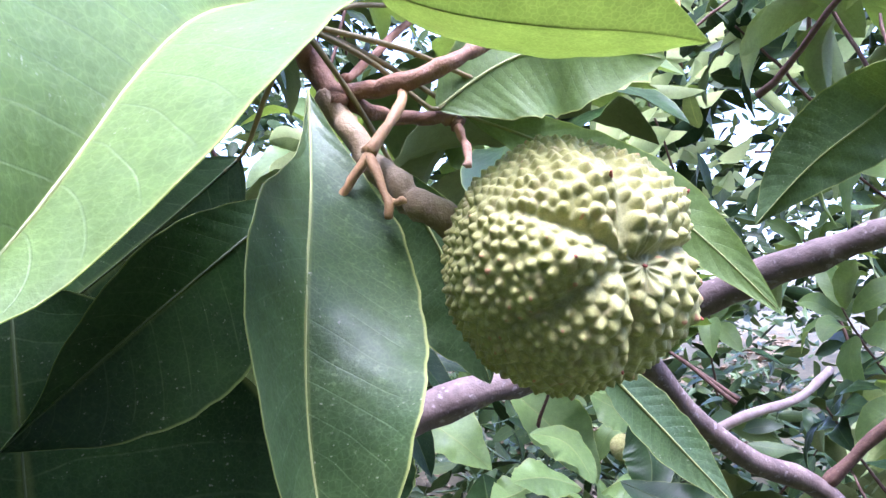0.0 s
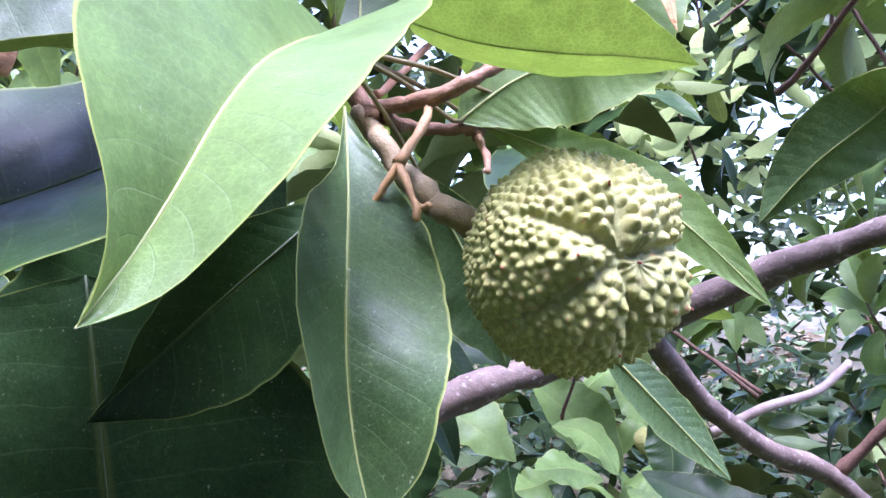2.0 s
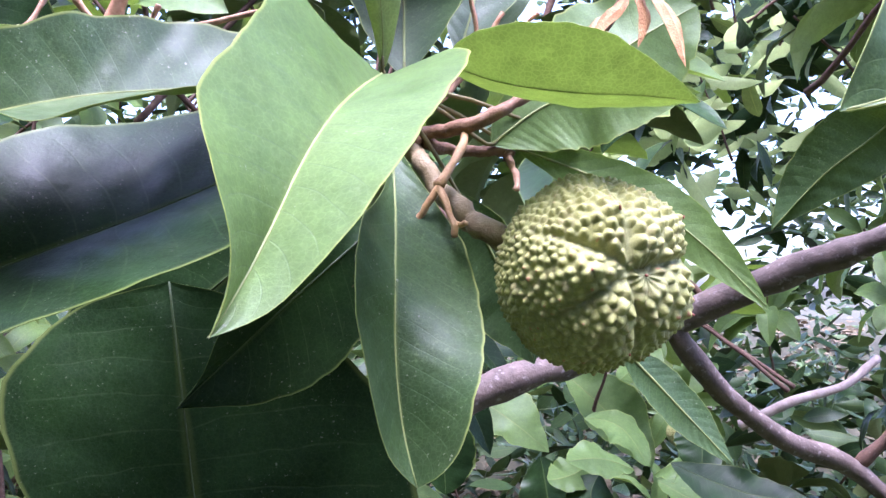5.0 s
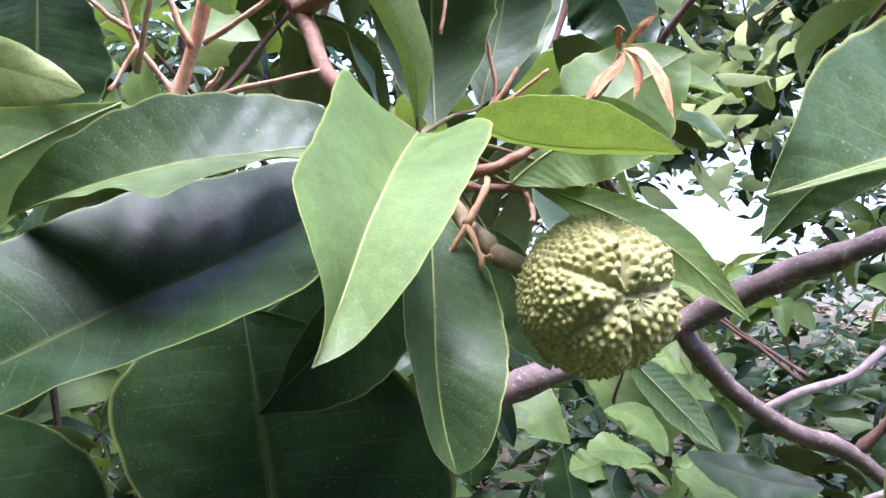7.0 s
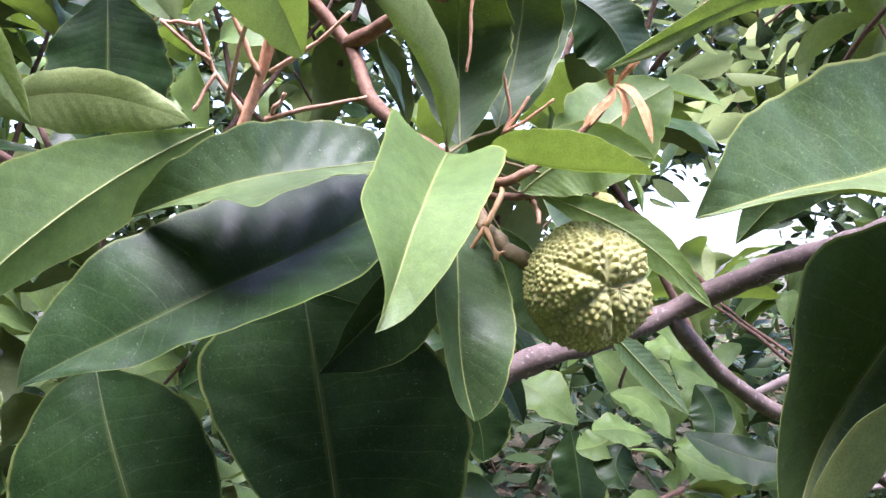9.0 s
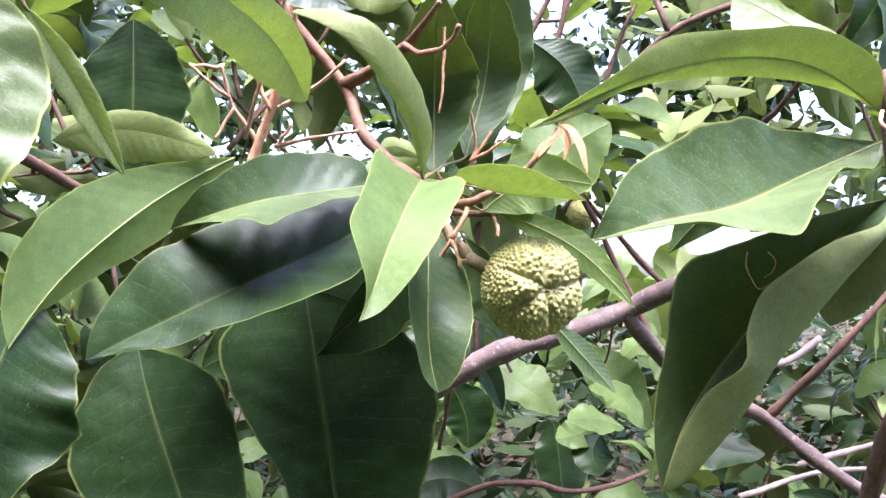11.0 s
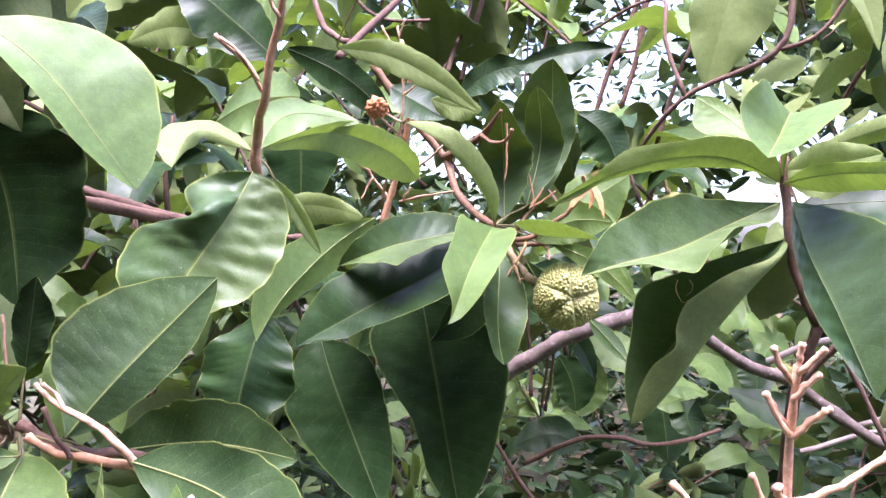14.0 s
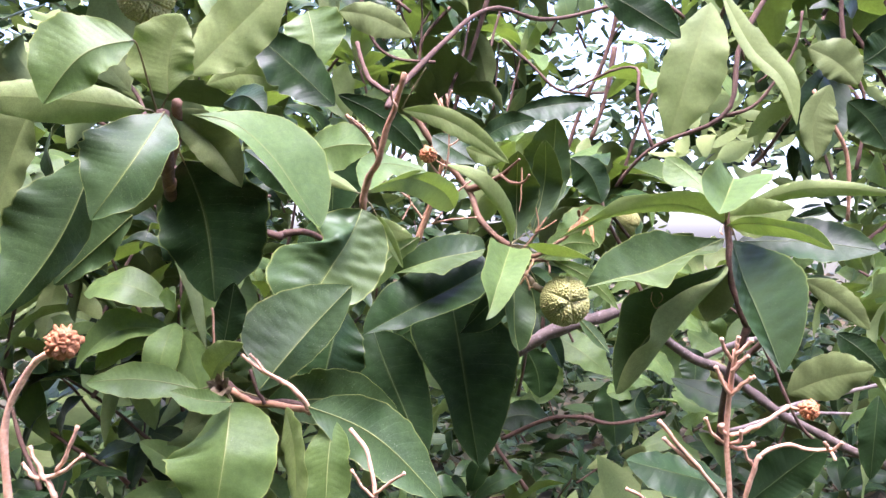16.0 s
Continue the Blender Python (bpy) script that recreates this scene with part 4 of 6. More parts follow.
stem(low_shoot, "twig", "drytan", .0010, .0009, (-0.2164, -0.1600, 1.5455), (-0.2147, -0.1600, 1.5239), (-0.2129, -0.1600, 1.4951))
stem(low_shoot, "twig", "drytan", .0018, .0018, (-0.0907, -0.1600, 1.4499), (-0.0725, -0.1700, 1.4353), (-0.0618, -0.1800, 1.3988))
stem(low_shoot, "twig", "drytan", .0014, .0011, (-0.0618, -0.1800, 1.4055), (-0.0487, -0.1850, 1.4168), (-0.0355, -0.1900, 1.4267))
stem(low_shoot, "twig", "drytan", .0014, .0011, (-0.0641, -0.1800, 1.4031), (-0.0717, -0.1850, 1.4128), (-0.0783, -0.1900, 1.4260))
stem(low_shoot, "twig", "redbark", .0024, .0028, (-0.1947, -0.1650, 1.4777), (-0.1765, -0.1600, 1.4673), (-0.1507, -0.1600, 1.4659), (-0.1276, -0.1550, 1.4606))
leaf(low_shoot, [(-0.2224, -0.1700, 1.4772), (-0.2637, -0.1900, 1.4871), (-0.3092, -0.2000, 1.4837)], (-0.2567, -0.2000, 1.4734), (-0.2673, -0.1850, 1.5012), young=True)
leaf(low_shoot, [(-0.1854, -0.1800, 1.4707), (-0.2028, -0.2000, 1.4754), (-0.2243, -0.2100, 1.4833)], (-0.1992, -0.2100, 1.4668), (-0.2053, -0.2000, 1.4843), young=True)
leaf(low_shoot, [(-0.1929, -0.1700, 1.4683), (-0.1755, -0.2100, 1.4382), (-0.1820, -0.2200, 1.3707)], (-0.1349, -0.2000, 1.4430), (-0.2316, -0.2000, 1.4363), young=True)
leaf(low_shoot, [(-0.1481, -0.1600, 1.4642), (-0.1302, -0.1800, 1.4338), (-0.1193, -0.2000, 1.3783)], (-0.1442, -0.1700, 1.4303), (-0.1121, -0.2000, 1.4402), young=True)
leaf(low_shoot, [(-0.1095, -0.1500, 1.4550), (-0.1061, -0.1700, 1.4238), (-0.1041, -0.1800, 1.3637)], (-0.0859, -0.1700, 1.4299), (-0.1283, -0.1700, 1.4268), young=True)
leaf(low_shoot, [(-0.1279, -0.1600, 1.4662), (-0.0782, -0.1400, 1.4415), (-0.0195, -0.1300, 1.3843)], (-0.0497, -0.1200, 1.4507), (-0.1004, -0.1600, 1.4308), sharp=0.85, young=2)
leaf(low_shoot, [(-0.2103, -0.1700, 1.4863), (-0.1968, -0.1800, 1.5035), (-0.1733, -0.1850, 1.5199)], (-0.1891, -0.1800, 1.5015), (-0.2175, -0.1800, 1.5040), young=True)
shaped_leaf(low_shoot, [(-0.1728, -0.1600, 1.4767), (-0.1556, -0.1430, 1.5038), (-0.1385, -0.1200, 1.5310), (-0.1126, -0.0993, 1.5635)], [(-0.1807, -0.1550, 1.4956), (-0.1973, -0.1450, 1.5161), (-0.2008, -0.1350, 1.5358), (-0.1820, -0.1200, 1.5539), (-0.1505, -0.1070, 1.5639), (-0.1252, -0.1000, 1.5648)], [(-0.1646, -0.1480, 1.4786), (-0.1391, -0.1280, 1.4986), (-0.1194, -0.1120, 1.5262), (-0.1124, -0.1020, 1.5517)], wave=0.5, young=2)
leaf(low_shoot, [(-0.2112, -0.1500, 1.5108), (-0.2060, -0.1500, 1.5377), (-0.2008, -0.1500, 1.5670)], (-0.2217, -0.1500, 1.5397), (-0.1889, -0.1500, 1.5407))
leaf(low_shoot, [(-0.1978, -0.1000, 1.4513), (-0.1384, -0.0800, 1.4567), (-0.0815, -0.0600, 1.4440)], (-0.1501, -0.0850, 1.4863), (-0.1383, -0.0900, 1.4346), young=2)

far_shoot = thing("leafy_shoot", (-0.2350, -0.2100, 1.7000), "shoot with grey-green and yellow-green leaves on a brown stem", "shoot", "shoots of the tree")
stem(far_shoot, "stem", "brown", .0040, .0050, (-0.2216, -0.2050, 1.7126), (-0.2299, -0.1900, 1.6952), (-0.2410, -0.1850, 1.6730), (-0.2576, -0.1600, 1.6493))
stem(far_shoot, "stem", "bark", .0052, .0060, (-0.2282, -0.2150, 1.7050), (-0.2321, -0.2050, 1.6820), (-0.2576, -0.1600, 1.6493), (-0.2909, -0.0800, 1.6334), (-0.3045, 0.1000, 1.6109))
leaf(far_shoot, [(-0.2238, -0.2200, 1.7019), (-0.2243, -0.2600, 1.6584), (-0.2508, -0.2700, 1.6168)], (-0.1922, -0.2500, 1.6671), (-0.2671, -0.2600, 1.6801), sharp=0.85, young=2)
leaf(far_shoot, [(-0.3002, -0.2000, 1.6750), (-0.3188, -0.2200, 1.6023), (-0.3557, -0.2400, 1.5413)], (-0.3107, -0.2000, 1.6001), (-0.3652, -0.2200, 1.6369), sharp=0.85, young=2)
shaped_leaf(far_shoot, [(-0.2062, -0.2080, 1.7018), (-0.1746, -0.2000, 1.6953), (-0.1472, -0.1900, 1.6706), (-0.1284, -0.1800, 1.6404), (-0.1147, -0.1680, 1.6131)], [(-0.1739, -0.1800, 1.7082), (-0.1477, -0.1520, 1.7033), (-0.1245, -0.1420, 1.6811), (-0.1141, -0.1470, 1.6500), (-0.1130, -0.1580, 1.6257)], [(-0.1734, -0.2100, 1.6880), (-0.1493, -0.2080, 1.6685), (-0.1272, -0.1980, 1.6374), (-0.1180, -0.1800, 1.6193)], young=True, wave=0.5)
leaf(far_shoot, [(-0.2442, -0.1600, 1.6714), (-0.2365, -0.1400, 1.6259), (-0.2254, -0.1400, 1.5488)], (-0.1729, -0.1300, 1.6160), (-0.2790, -0.1400, 1.6096))
leaf(far_shoot, [(-0.2199, -0.2200, 1.7158), (-0.2191, -0.2200, 1.7456), (-0.2084, -0.2200, 1.7777)], (-0.1961, -0.2200, 1.7466), (-0.2583, -0.2200, 1.7497), young=True)
leaf(far_shoot, [(-0.2361, -0.2400, 1.7538), (-0.2560, -0.2700, 1.7380), (-0.2831, -0.2800, 1.7003)], (-0.2464, -0.2700, 1.7191), (-0.2875, -0.2700, 1.7674), young=True)
leaf(far_shoot, [(-0.2389, -0.2200, 1.7046), (-0.3052, -0.2400, 1.7123), (-0.3811, -0.2600, 1.7138)], (-0.3260, -0.2400, 1.7308), (-0.3207, -0.2400, 1.6948), young=True)
leaf(far_shoot, [(-0.3611, -0.2000, 1.7191), (-0.3837, -0.2000, 1.6719), (-0.4066, -0.2000, 1.5995)], (-0.4245, -0.2000, 1.6824), (-0.3576, -0.2000, 1.6857), young=2)
leaf(far_shoot, [(-0.2319, -0.2000, 1.7054), (-0.2081, -0.1800, 1.6846), (-0.1782, -0.1800, 1.6462)], (-0.2149, -0.1900, 1.6720), (-0.1800, -0.1800, 1.6908))
leaf(far_shoot, [(-0.3008, -0.1500, 1.6254), (-0.3355, -0.1500, 1.5975), (-0.3830, -0.1500, 1.5610)], (-0.3121, -0.1500, 1.5952), (-0.3742, -0.1500, 1.6101), young=2)
leaf(far_shoot, [(-0.2799, -0.1300, 1.6074), (-0.2546, -0.1300, 1.5608), (-0.2401, -0.1300, 1.5062)], (-0.2559, -0.1380, 1.5587), (-0.2559, -0.1180, 1.5635), wave=.4)

upper_shoot = thing("leafy_shoot", (0.2300, 0.3200, 1.9300), "shoot with pale-backed leaves hanging from above", "shoot", "shoots of the tree")
stem(upper_shoot, "stem", "bark", .0042, .0024, (0.3271, 0.4500, 1.9851), (0.2713, 0.4200, 1.8841), (0.2513, 0.4000, 1.7860), (0.1490, 0.4000, 1.7372), (0.1017, 0.4200, 1.6868))
stem(upper_shoot, "twig", "bark", .0028, .0016, (0.2514, 0.4000, 1.7821), (0.2845, 0.4000, 1.7927), (0.3347, 0.4000, 1.8604), (0.3484, 0.4000, 1.9211))
stem(upper_shoot, "twig", "bark", .0028, .0018, (0.1529, 0.4000, 1.7395), (0.1327, 0.4200, 1.8095), (0.1281, 0.4500, 1.8654), (0.0281, 0.5000, 1.8452))
leaf(upper_shoot, [(0.2313, 0.4200, 1.9463), (0.2034, 0.4000, 1.8511), (0.1744, 0.4000, 1.7486)], (0.1522, 0.4000, 1.8174), (0.2559, 0.4000, 1.8565), at=.45, young=True)
leaf(upper_shoot, [(0.2396, 0.3700, 1.9501), (0.2797, 0.3400, 1.8567), (0.3129, 0.3300, 1.8163), (0.3286, 0.3200, 1.7548)], (0.2552, 0.3400, 1.8654), (0.2969, 0.3400, 1.8669), sharp=0.85, young=True)
leaf(upper_shoot, [(0.0838, 0.2500, 1.9236), (0.1324, 0.2400, 1.8893), (0.1823, 0.2300, 1.8507)], (0.1456, 0.2400, 1.9161), (0.1190, 0.2400, 1.8727))

crown_shoot = thing("leafy_shoot", (-0.1000, 0.1000, 1.8000), "upper shoot with mixed pale and dark leaves", "shoot", "shoots of the tree")
leaf(crown_shoot, [(-0.3814, 0.0700, 1.7970), (-0.3284, 0.0800, 1.8499), (-0.2579, 0.0900, 1.9175)], (-0.2848, 0.0800, 1.8309), (-0.3655, 0.0800, 1.8754), young=True)
leaf(crown_shoot, [(-0.2743, 0.2600, 1.7901), (-0.3308, 0.2500, 1.8436), (-0.3877, 0.2400, 1.8927)], (-0.3549, 0.2300, 1.8172), (-0.2999, 0.2600, 1.8639))
leaf(crown_shoot, [(-0.3938, 0.4400, 1.9798), (-0.3749, 0.4200, 1.9277), (-0.3703, 0.4100, 1.8710)], (-0.3298, 0.4300, 1.9639), (-0.4263, 0.4200, 1.9579), at=.4, peak=.3, blunt=.5, young=True)
leaf(crown_shoot, [(-0.4658, 0.2500, 1.8257), (-0.3995, 0.2500, 1.8373), (-0.3434, 0.2500, 1.8167)], (-0.3994, 0.2500, 1.8134), (-0.4084, 0.2500, 1.8607), young=True)
leaf(crown_shoot, [(-0.2633, -0.0600, 1.7373), (-0.2283, -0.0800, 1.7407), (-0.2026, -0.0900, 1.7221)], (-0.2247, -0.0700, 1.7548), (-0.2311, -0.0800, 1.7273))
leaf(crown_shoot, [(-0.2618, -0.0200, 1.6973), (-0.2324, -0.0300, 1.6784), (-0.2074, -0.0300, 1.6495)], (-0.2185, -0.0200, 1.6849), (-0.2449, -0.0300, 1.6700))
leaf(crown_shoot, [(-0.2758, 0.1400, 1.7023), (-0.2158, 0.1200, 1.7173), (-0.1662, 0.1100, 1.7150)], (-0.2276, 0.1400, 1.7455), (-0.2081, 0.1100, 1.6880), young=True)
leaf(crown_shoot, [(-0.2853, 0.3000, 1.8135), (-0.2137, 0.3000, 1.7757), (-0.1521, 0.3000, 1.7187)], (-0.2029, 0.3000, 1.7928), (-0.2236, 0.3000, 1.7560))
leaf(crown_shoot, [(-0.1338, 0.1200, 1.7569), (-0.0798, 0.1300, 1.7436), (-0.0101, 0.1400, 1.6942)], (-0.0763, 0.1300, 1.7271), (-0.0664, 0.1300, 1.7530), young=True)
leaf(crown_shoot, [(-0.0785, 0.3000, 1.7406), (-0.0419, 0.3000, 1.7627), (-0.0012, 0.3000, 1.7691)], (-0.0498, 0.3000, 1.7775), (-0.0324, 0.2900, 1.7450))
leaf(crown_shoot, [(-0.1239, 0.2200, 1.7404), (-0.0952, 0.2100, 1.7226), (-0.0602, 0.2000, 1.7010)], (-0.0866, 0.2200, 1.7394), (-0.1000, 0.2000, 1.7052))
leaf(crown_shoot, [(-0.0748, 0.2000, 1.7209), (-0.0496, 0.2000, 1.7113), (-0.0248, 0.2000, 1.7073)], (-0.0495, 0.2000, 1.6973), (-0.0533, 0.2000, 1.7254), young=True)
leaf(crown_shoot, [(-0.3436, 0.4500, 1.9795), (-0.2851, 0.4500, 1.9667), (-0.2184, 0.4500, 1.9310)], (-0.2946, 0.4500, 1.9380), (-0.2805, 0.4500, 1.9891))
leaf(crown_shoot, [(-0.0618, 0.5000, 1.8124), (0.0060, 0.5000, 1.8236), (0.0678, 0.5000, 1.8259)], (0.0059, 0.5000, 1.8389), (0.0127, 0.4800, 1.7962))
leaf(crown_shoot, [(0.0417, 0.3500, 1.7219), (0.0691, 0.3500, 1.6979), (0.0848, 0.3500, 1.6586)], (0.0862, 0.3600, 1.7142), (0.0460, 0.3500, 1.6824))
leaf(crown_shoot, [(-0.3676, 0.4800, 1.7972), (-0.3604, 0.4700, 1.7174), (-0.3621, 0.4700, 1.6397)], (-0.3055, 0.4800, 1.7227), (-0.4146, 0.4600, 1.7221), wave=.5)

edge_shoot = thing("leafy_shoot", (0.4200, 0.3000, 1.7500), "shoot with green and olive leaves at the thicket edge", "shoot", "shoots of the tree")
leaf(edge_shoot, [(0.4195, 0.4000, 1.8183), (0.3914, 0.4000, 1.8499), (0.3560, 0.4000, 1.8708)], (0.4051, 0.4000, 1.8796), (0.3811, 0.4000, 1.8276))
leaf(edge_shoot, [(0.3847, 0.4000, 1.8198), (0.3640, 0.4000, 1.7747), (0.3681, 0.4000, 1.7171)], (0.3462, 0.4000, 1.7752), (0.3909, 0.4000, 1.7586))
leaf(edge_shoot, [(0.4059, 0.4000, 1.7961), (0.4338, 0.4000, 1.7687), (0.4580, 0.4000, 1.7305)], (0.4403, 0.4000, 1.8024), (0.4203, 0.4000, 1.7426))
leaf(edge_shoot, [(0.4261, 0.4000, 1.8483), (0.4465, 0.4000, 1.8623), (0.4733, 0.4000, 1.8908)], (0.4326, 0.4000, 1.8856), (0.4636, 0.4000, 1.8465))
leaf(edge_shoot, [(0.2187, -0.0000, 1.3805), (0.1724, -0.0100, 1.3921), (0.1260, -0.0200, 1.4034)], (0.1693, -0.0300, 1.3722), (0.1681, 0.0100, 1.4065))
leaf(edge_shoot, [(0.2374, 0.0200, 1.3612), (0.2698, 0.0100, 1.3956), (0.3011, 0.0000, 1.4260)], (0.2615, 0.0200, 1.4184), (0.2847, 0.0000, 1.3843))
leaf(edge_shoot, [(0.3812, 0.1500, 1.4453), (0.3752, 0.1400, 1.4057), (0.3714, 0.1400, 1.3583)], (0.3911, 0.1400, 1.4067), (0.3591, 0.1400, 1.4076))
leaf(edge_shoot, [(0.3508, 0.2000, 1.5042), (0.3748, 0.1800, 1.4856), (0.3956, 0.1700, 1.4606)], (0.3830, 0.1800, 1.4982), (0.3637, 0.1800, 1.4697))
leaf(edge_shoot, [(0.3151, 0.2000, 1.5636), (0.3504, 0.2000, 1.5421), (0.3852, 0.2000, 1.5085)], (0.3418, 0.2000, 1.5324), (0.3618, 0.2000, 1.5550))

back_shoot = thing("leafy_shoot", (0.0200, 1.4200, 1.3000), "shoot with fresh light green leaves behind the fruit", "shoot", "shoots of the tree")
leaf(back_shoot, [(-0.1133, 1.4800, 1.3518), (-0.0185, 1.4500, 1.3044), (0.0632, 1.4400, 1.2408)], (0.0050, 1.5000, 1.3475), (-0.0351, 1.4100, 1.2737), sharp=.9, young=True)
leaf(back_shoot, [(0.0940, 1.5000, 1.3792), (0.1735, 1.4800, 1.3079), (0.2493, 1.4600, 1.2142)], (0.2263, 1.5000, 1.3462), (0.1242, 1.4400, 1.3071), young=True)
leaf(back_shoot, [(0.1196, 1.3200, 1.3221), (0.1761, 1.3000, 1.3109), (0.2161, 1.2800, 1.2524)], (0.1924, 1.3400, 1.3278), (0.1528, 1.2600, 1.3018), young=True)
leaf(back_shoot, [(0.2356, 1.1000, 1.3705), (0.2576, 1.0800, 1.3333), (0.2492, 1.0500, 1.2787)], (0.2910, 1.0800, 1.3242), (0.2236, 1.0800, 1.3223))
leaf(back_shoot, [(0.2037, 1.0000, 1.3157), (0.2916, 0.9800, 1.2849), (0.3620, 0.9600, 1.2808)], (0.3034, 1.0000, 1.3047), (0.2873, 0.9500, 1.2590))
leaf(back_shoot, [(-0.1377, 1.2000, 1.3385), (-0.1093, 1.2000, 1.2818), (-0.1019, 1.2000, 1.2192)], (-0.0520, 1.2000, 1.2835), (-0.1500, 1.2000, 1.2749))
leaf(back_shoot, [(-0.0406, 0.9000, 1.2194), (-0.1014, 0.9000, 1.2398), (-0.1645, 0.8800, 1.2184)], (-0.1062, 0.8700, 1.2056), (-0.1044, 0.9200, 1.2680))
leaf(back_shoot, [(0.0495, 1.6000, 1.2028), (0.0630, 1.5800, 1.1221), (0.0733, 1.5500, 1.0230)], (0.1335, 1.6000, 1.1197), (0.0062, 1.5800, 1.1203))
leaf(back_shoot, [(-0.1089, 1.6500, 1.2664), (-0.1373, 1.6300, 1.1862), (-0.1562, 1.6000, 1.1228)], (-0.0797, 1.6500, 1.1966), (-0.1901, 1.6200, 1.1804), young=True)
leaf(back_shoot, [(0.1308, 1.3500, 1.2415), (0.0983, 1.3200, 1.2280), (0.0570, 1.3000, 1.2218)], (0.1071, 1.3000, 1.2020), (0.1033, 1.3800, 1.2542), young=True)
leaf(back_shoot, [(0.1446, 1.3300, 1.2303), (0.1271, 1.3000, 1.1955), (0.1450, 1.2800, 1.1611)], (0.1746, 1.3300, 1.1952), (0.0869, 1.3000, 1.1892))
leaf(back_shoot, [(0.2134, 1.2000, 1.2561), (0.2497, 1.1700, 1.2797), (0.2896, 1.1400, 1.2319)], (0.2827, 1.2200, 1.2971), (0.2418, 1.1400, 1.2542), young=True)
leaf(back_shoot, [(0.2112, 1.1500, 1.2601), (0.2621, 1.1200, 1.2375), (0.3203, 1.1000, 1.2271)], (0.2936, 1.1500, 1.2536), (0.2589, 1.0800, 1.2258), young=True)
leaf(back_shoot, [(0.2021, 1.6000, 1.3465), (0.2561, 1.6000, 1.3873), (0.3087, 1.6000, 1.3540)], (0.2603, 1.6500, 1.4132), (0.2518, 1.5500, 1.3608), young=True)
leaf(back_shoot, [(0.3785, 1.7000, 1.2745), (0.3274, 1.7000, 1.3156), (0.2743, 1.7000, 1.3431)], (0.3012, 1.6600, 1.2851), (0.3555, 1.7400, 1.3399), young=True)
leaf(back_shoot, [(0.1719, 1.1000, 1.2844), (0.1244, 1.0800, 1.3026), (0.0776, 1.0500, 1.3039)], (0.1216, 1.0500, 1.2865), (0.1281, 1.1200, 1.3142), young=True)

pan_branch = thing("flower_stalk", (-0.1561, 0.2700, 1.6057), "dried red-brown flower stalk with bare forked branchlets", "flower stalk")
stem(pan_branch, "stem", "redbark", .0042, .0020, (-0.1561, 0.2700, 1.6057), (-0.1461, 0.2700, 1.6363), (-0.1332, 0.2650, 1.6685), (-0.1174, 0.2500, 1.7079), (-0.1111, 0.2400, 1.7472), (-0.1159, 0.2300, 1.7885))
stem(pan_branch, "branchlet", "drytan", .0019, .0010, (-0.1501, 0.2700, 1.6319), (-0.1567, 0.2650, 1.6462), (-0.1633, 0.2600, 1.6568), (-0.1684, 0.2500, 1.6838))
stem(pan_branch, "branchlet", "drytan", .0015, .0009, (-0.1684, 0.2500, 1.6821), (-0.1791, 0.2480, 1.6821), (-0.1892, 0.2450, 1.6829))
stem(pan_branch, "branchlet", "drytan", .0015, .0009, (-0.1647, 0.2570, 1.6617), (-0.1759, 0.2500, 1.6711), (-0.1885, 0.2450, 1.6826))
stem(pan_branch, "branchlet", "drytan", .0015, .0009, (-0.1626, 0.2600, 1.6558), (-0.1685, 0.2580, 1.6450), (-0.1739, 0.2550, 1.6330))
stem(pan_branch, "branchlet", "drytan", .0017, .0010, (-0.1353, 0.2680, 1.6287), (-0.1026, 0.2620, 1.6336), (-0.0685, 0.2540, 1.6363))
stem(pan_branch, "branchlet", "drytan", .0017, .0010, (-0.1304, 0.2620, 1.6550), (-0.1064, 0.2580, 1.6659), (-0.0799, 0.2520, 1.6839))
stem(pan_branch, "branchlet", "drytan", .0017, .0010, (-0.1336, 0.2680, 1.6286), (-0.1283, 0.2650, 1.6351), (-0.1211, 0.2620, 1.6424))
stem(pan_branch, "branchlet", "redbark", .0018, .0010, (-0.1365, 0.2620, 1.6529), (-0.1435, 0.2580, 1.6702), (-0.1492, 0.2550, 1.6860), (-0.1523, 0.2500, 1.7073))
stem(pan_branch, "branchlet", "drytan", .0015, .0008, (-0.1110, 0.2400, 1.7496), (-0.0961, 0.2350, 1.7545), (-0.0794, 0.2300, 1.7591))
stem(pan_branch, "branchlet", "drytan", .0015, .0008, (-0.1150, 0.2450, 1.7290), (-0.1226, 0.2400, 1.7234), (-0.1284, 0.2350, 1.7299))
stem(pan_branch, "branchlet", "drytan", .0016, .0008, (-0.1230, 0.2550, 1.6917), (-0.1191, 0.2100, 1.6976), (-0.1134, 0.1650, 1.7015))
stem(pan_branch, "branchlet", "drytan", .0015, .0008, (-0.1121, 0.2400, 1.7423), (-0.1001, 0.2350, 1.7596), (-0.1023, 0.2300, 1.7680))
stem(pan_branch, "stem", "drytan", .0013, .0009, (-0.1250, 0.1900, 1.6208), (-0.1040, 0.1700, 1.6627), (-0.0892, 0.1600, 1.6974), (-0.0861, 0.1550, 1.7385), (-0.0881, 0.1500, 1.7793))
stem(pan_branch, "branchlet", "drytan", .0010, .0009, (-0.0867, 0.1550, 1.7445), (-0.0941, 0.1500, 1.7620), (-0.1021, 0.1470, 1.7799))
stem(pan_branch, "branchlet", "drytan", .0010, .0009, (-0.0873, 0.1560, 1.7297), (-0.0777, 0.1520, 1.7374), (-0.0707, 0.1500, 1.7437))
stem(pan_branch, "branchlet", "drytan", .0010, .0009, (-0.0872, 0.1570, 1.7179), (-0.0764, 0.1530, 1.7227), (-0.0667, 0.1500, 1.7293))
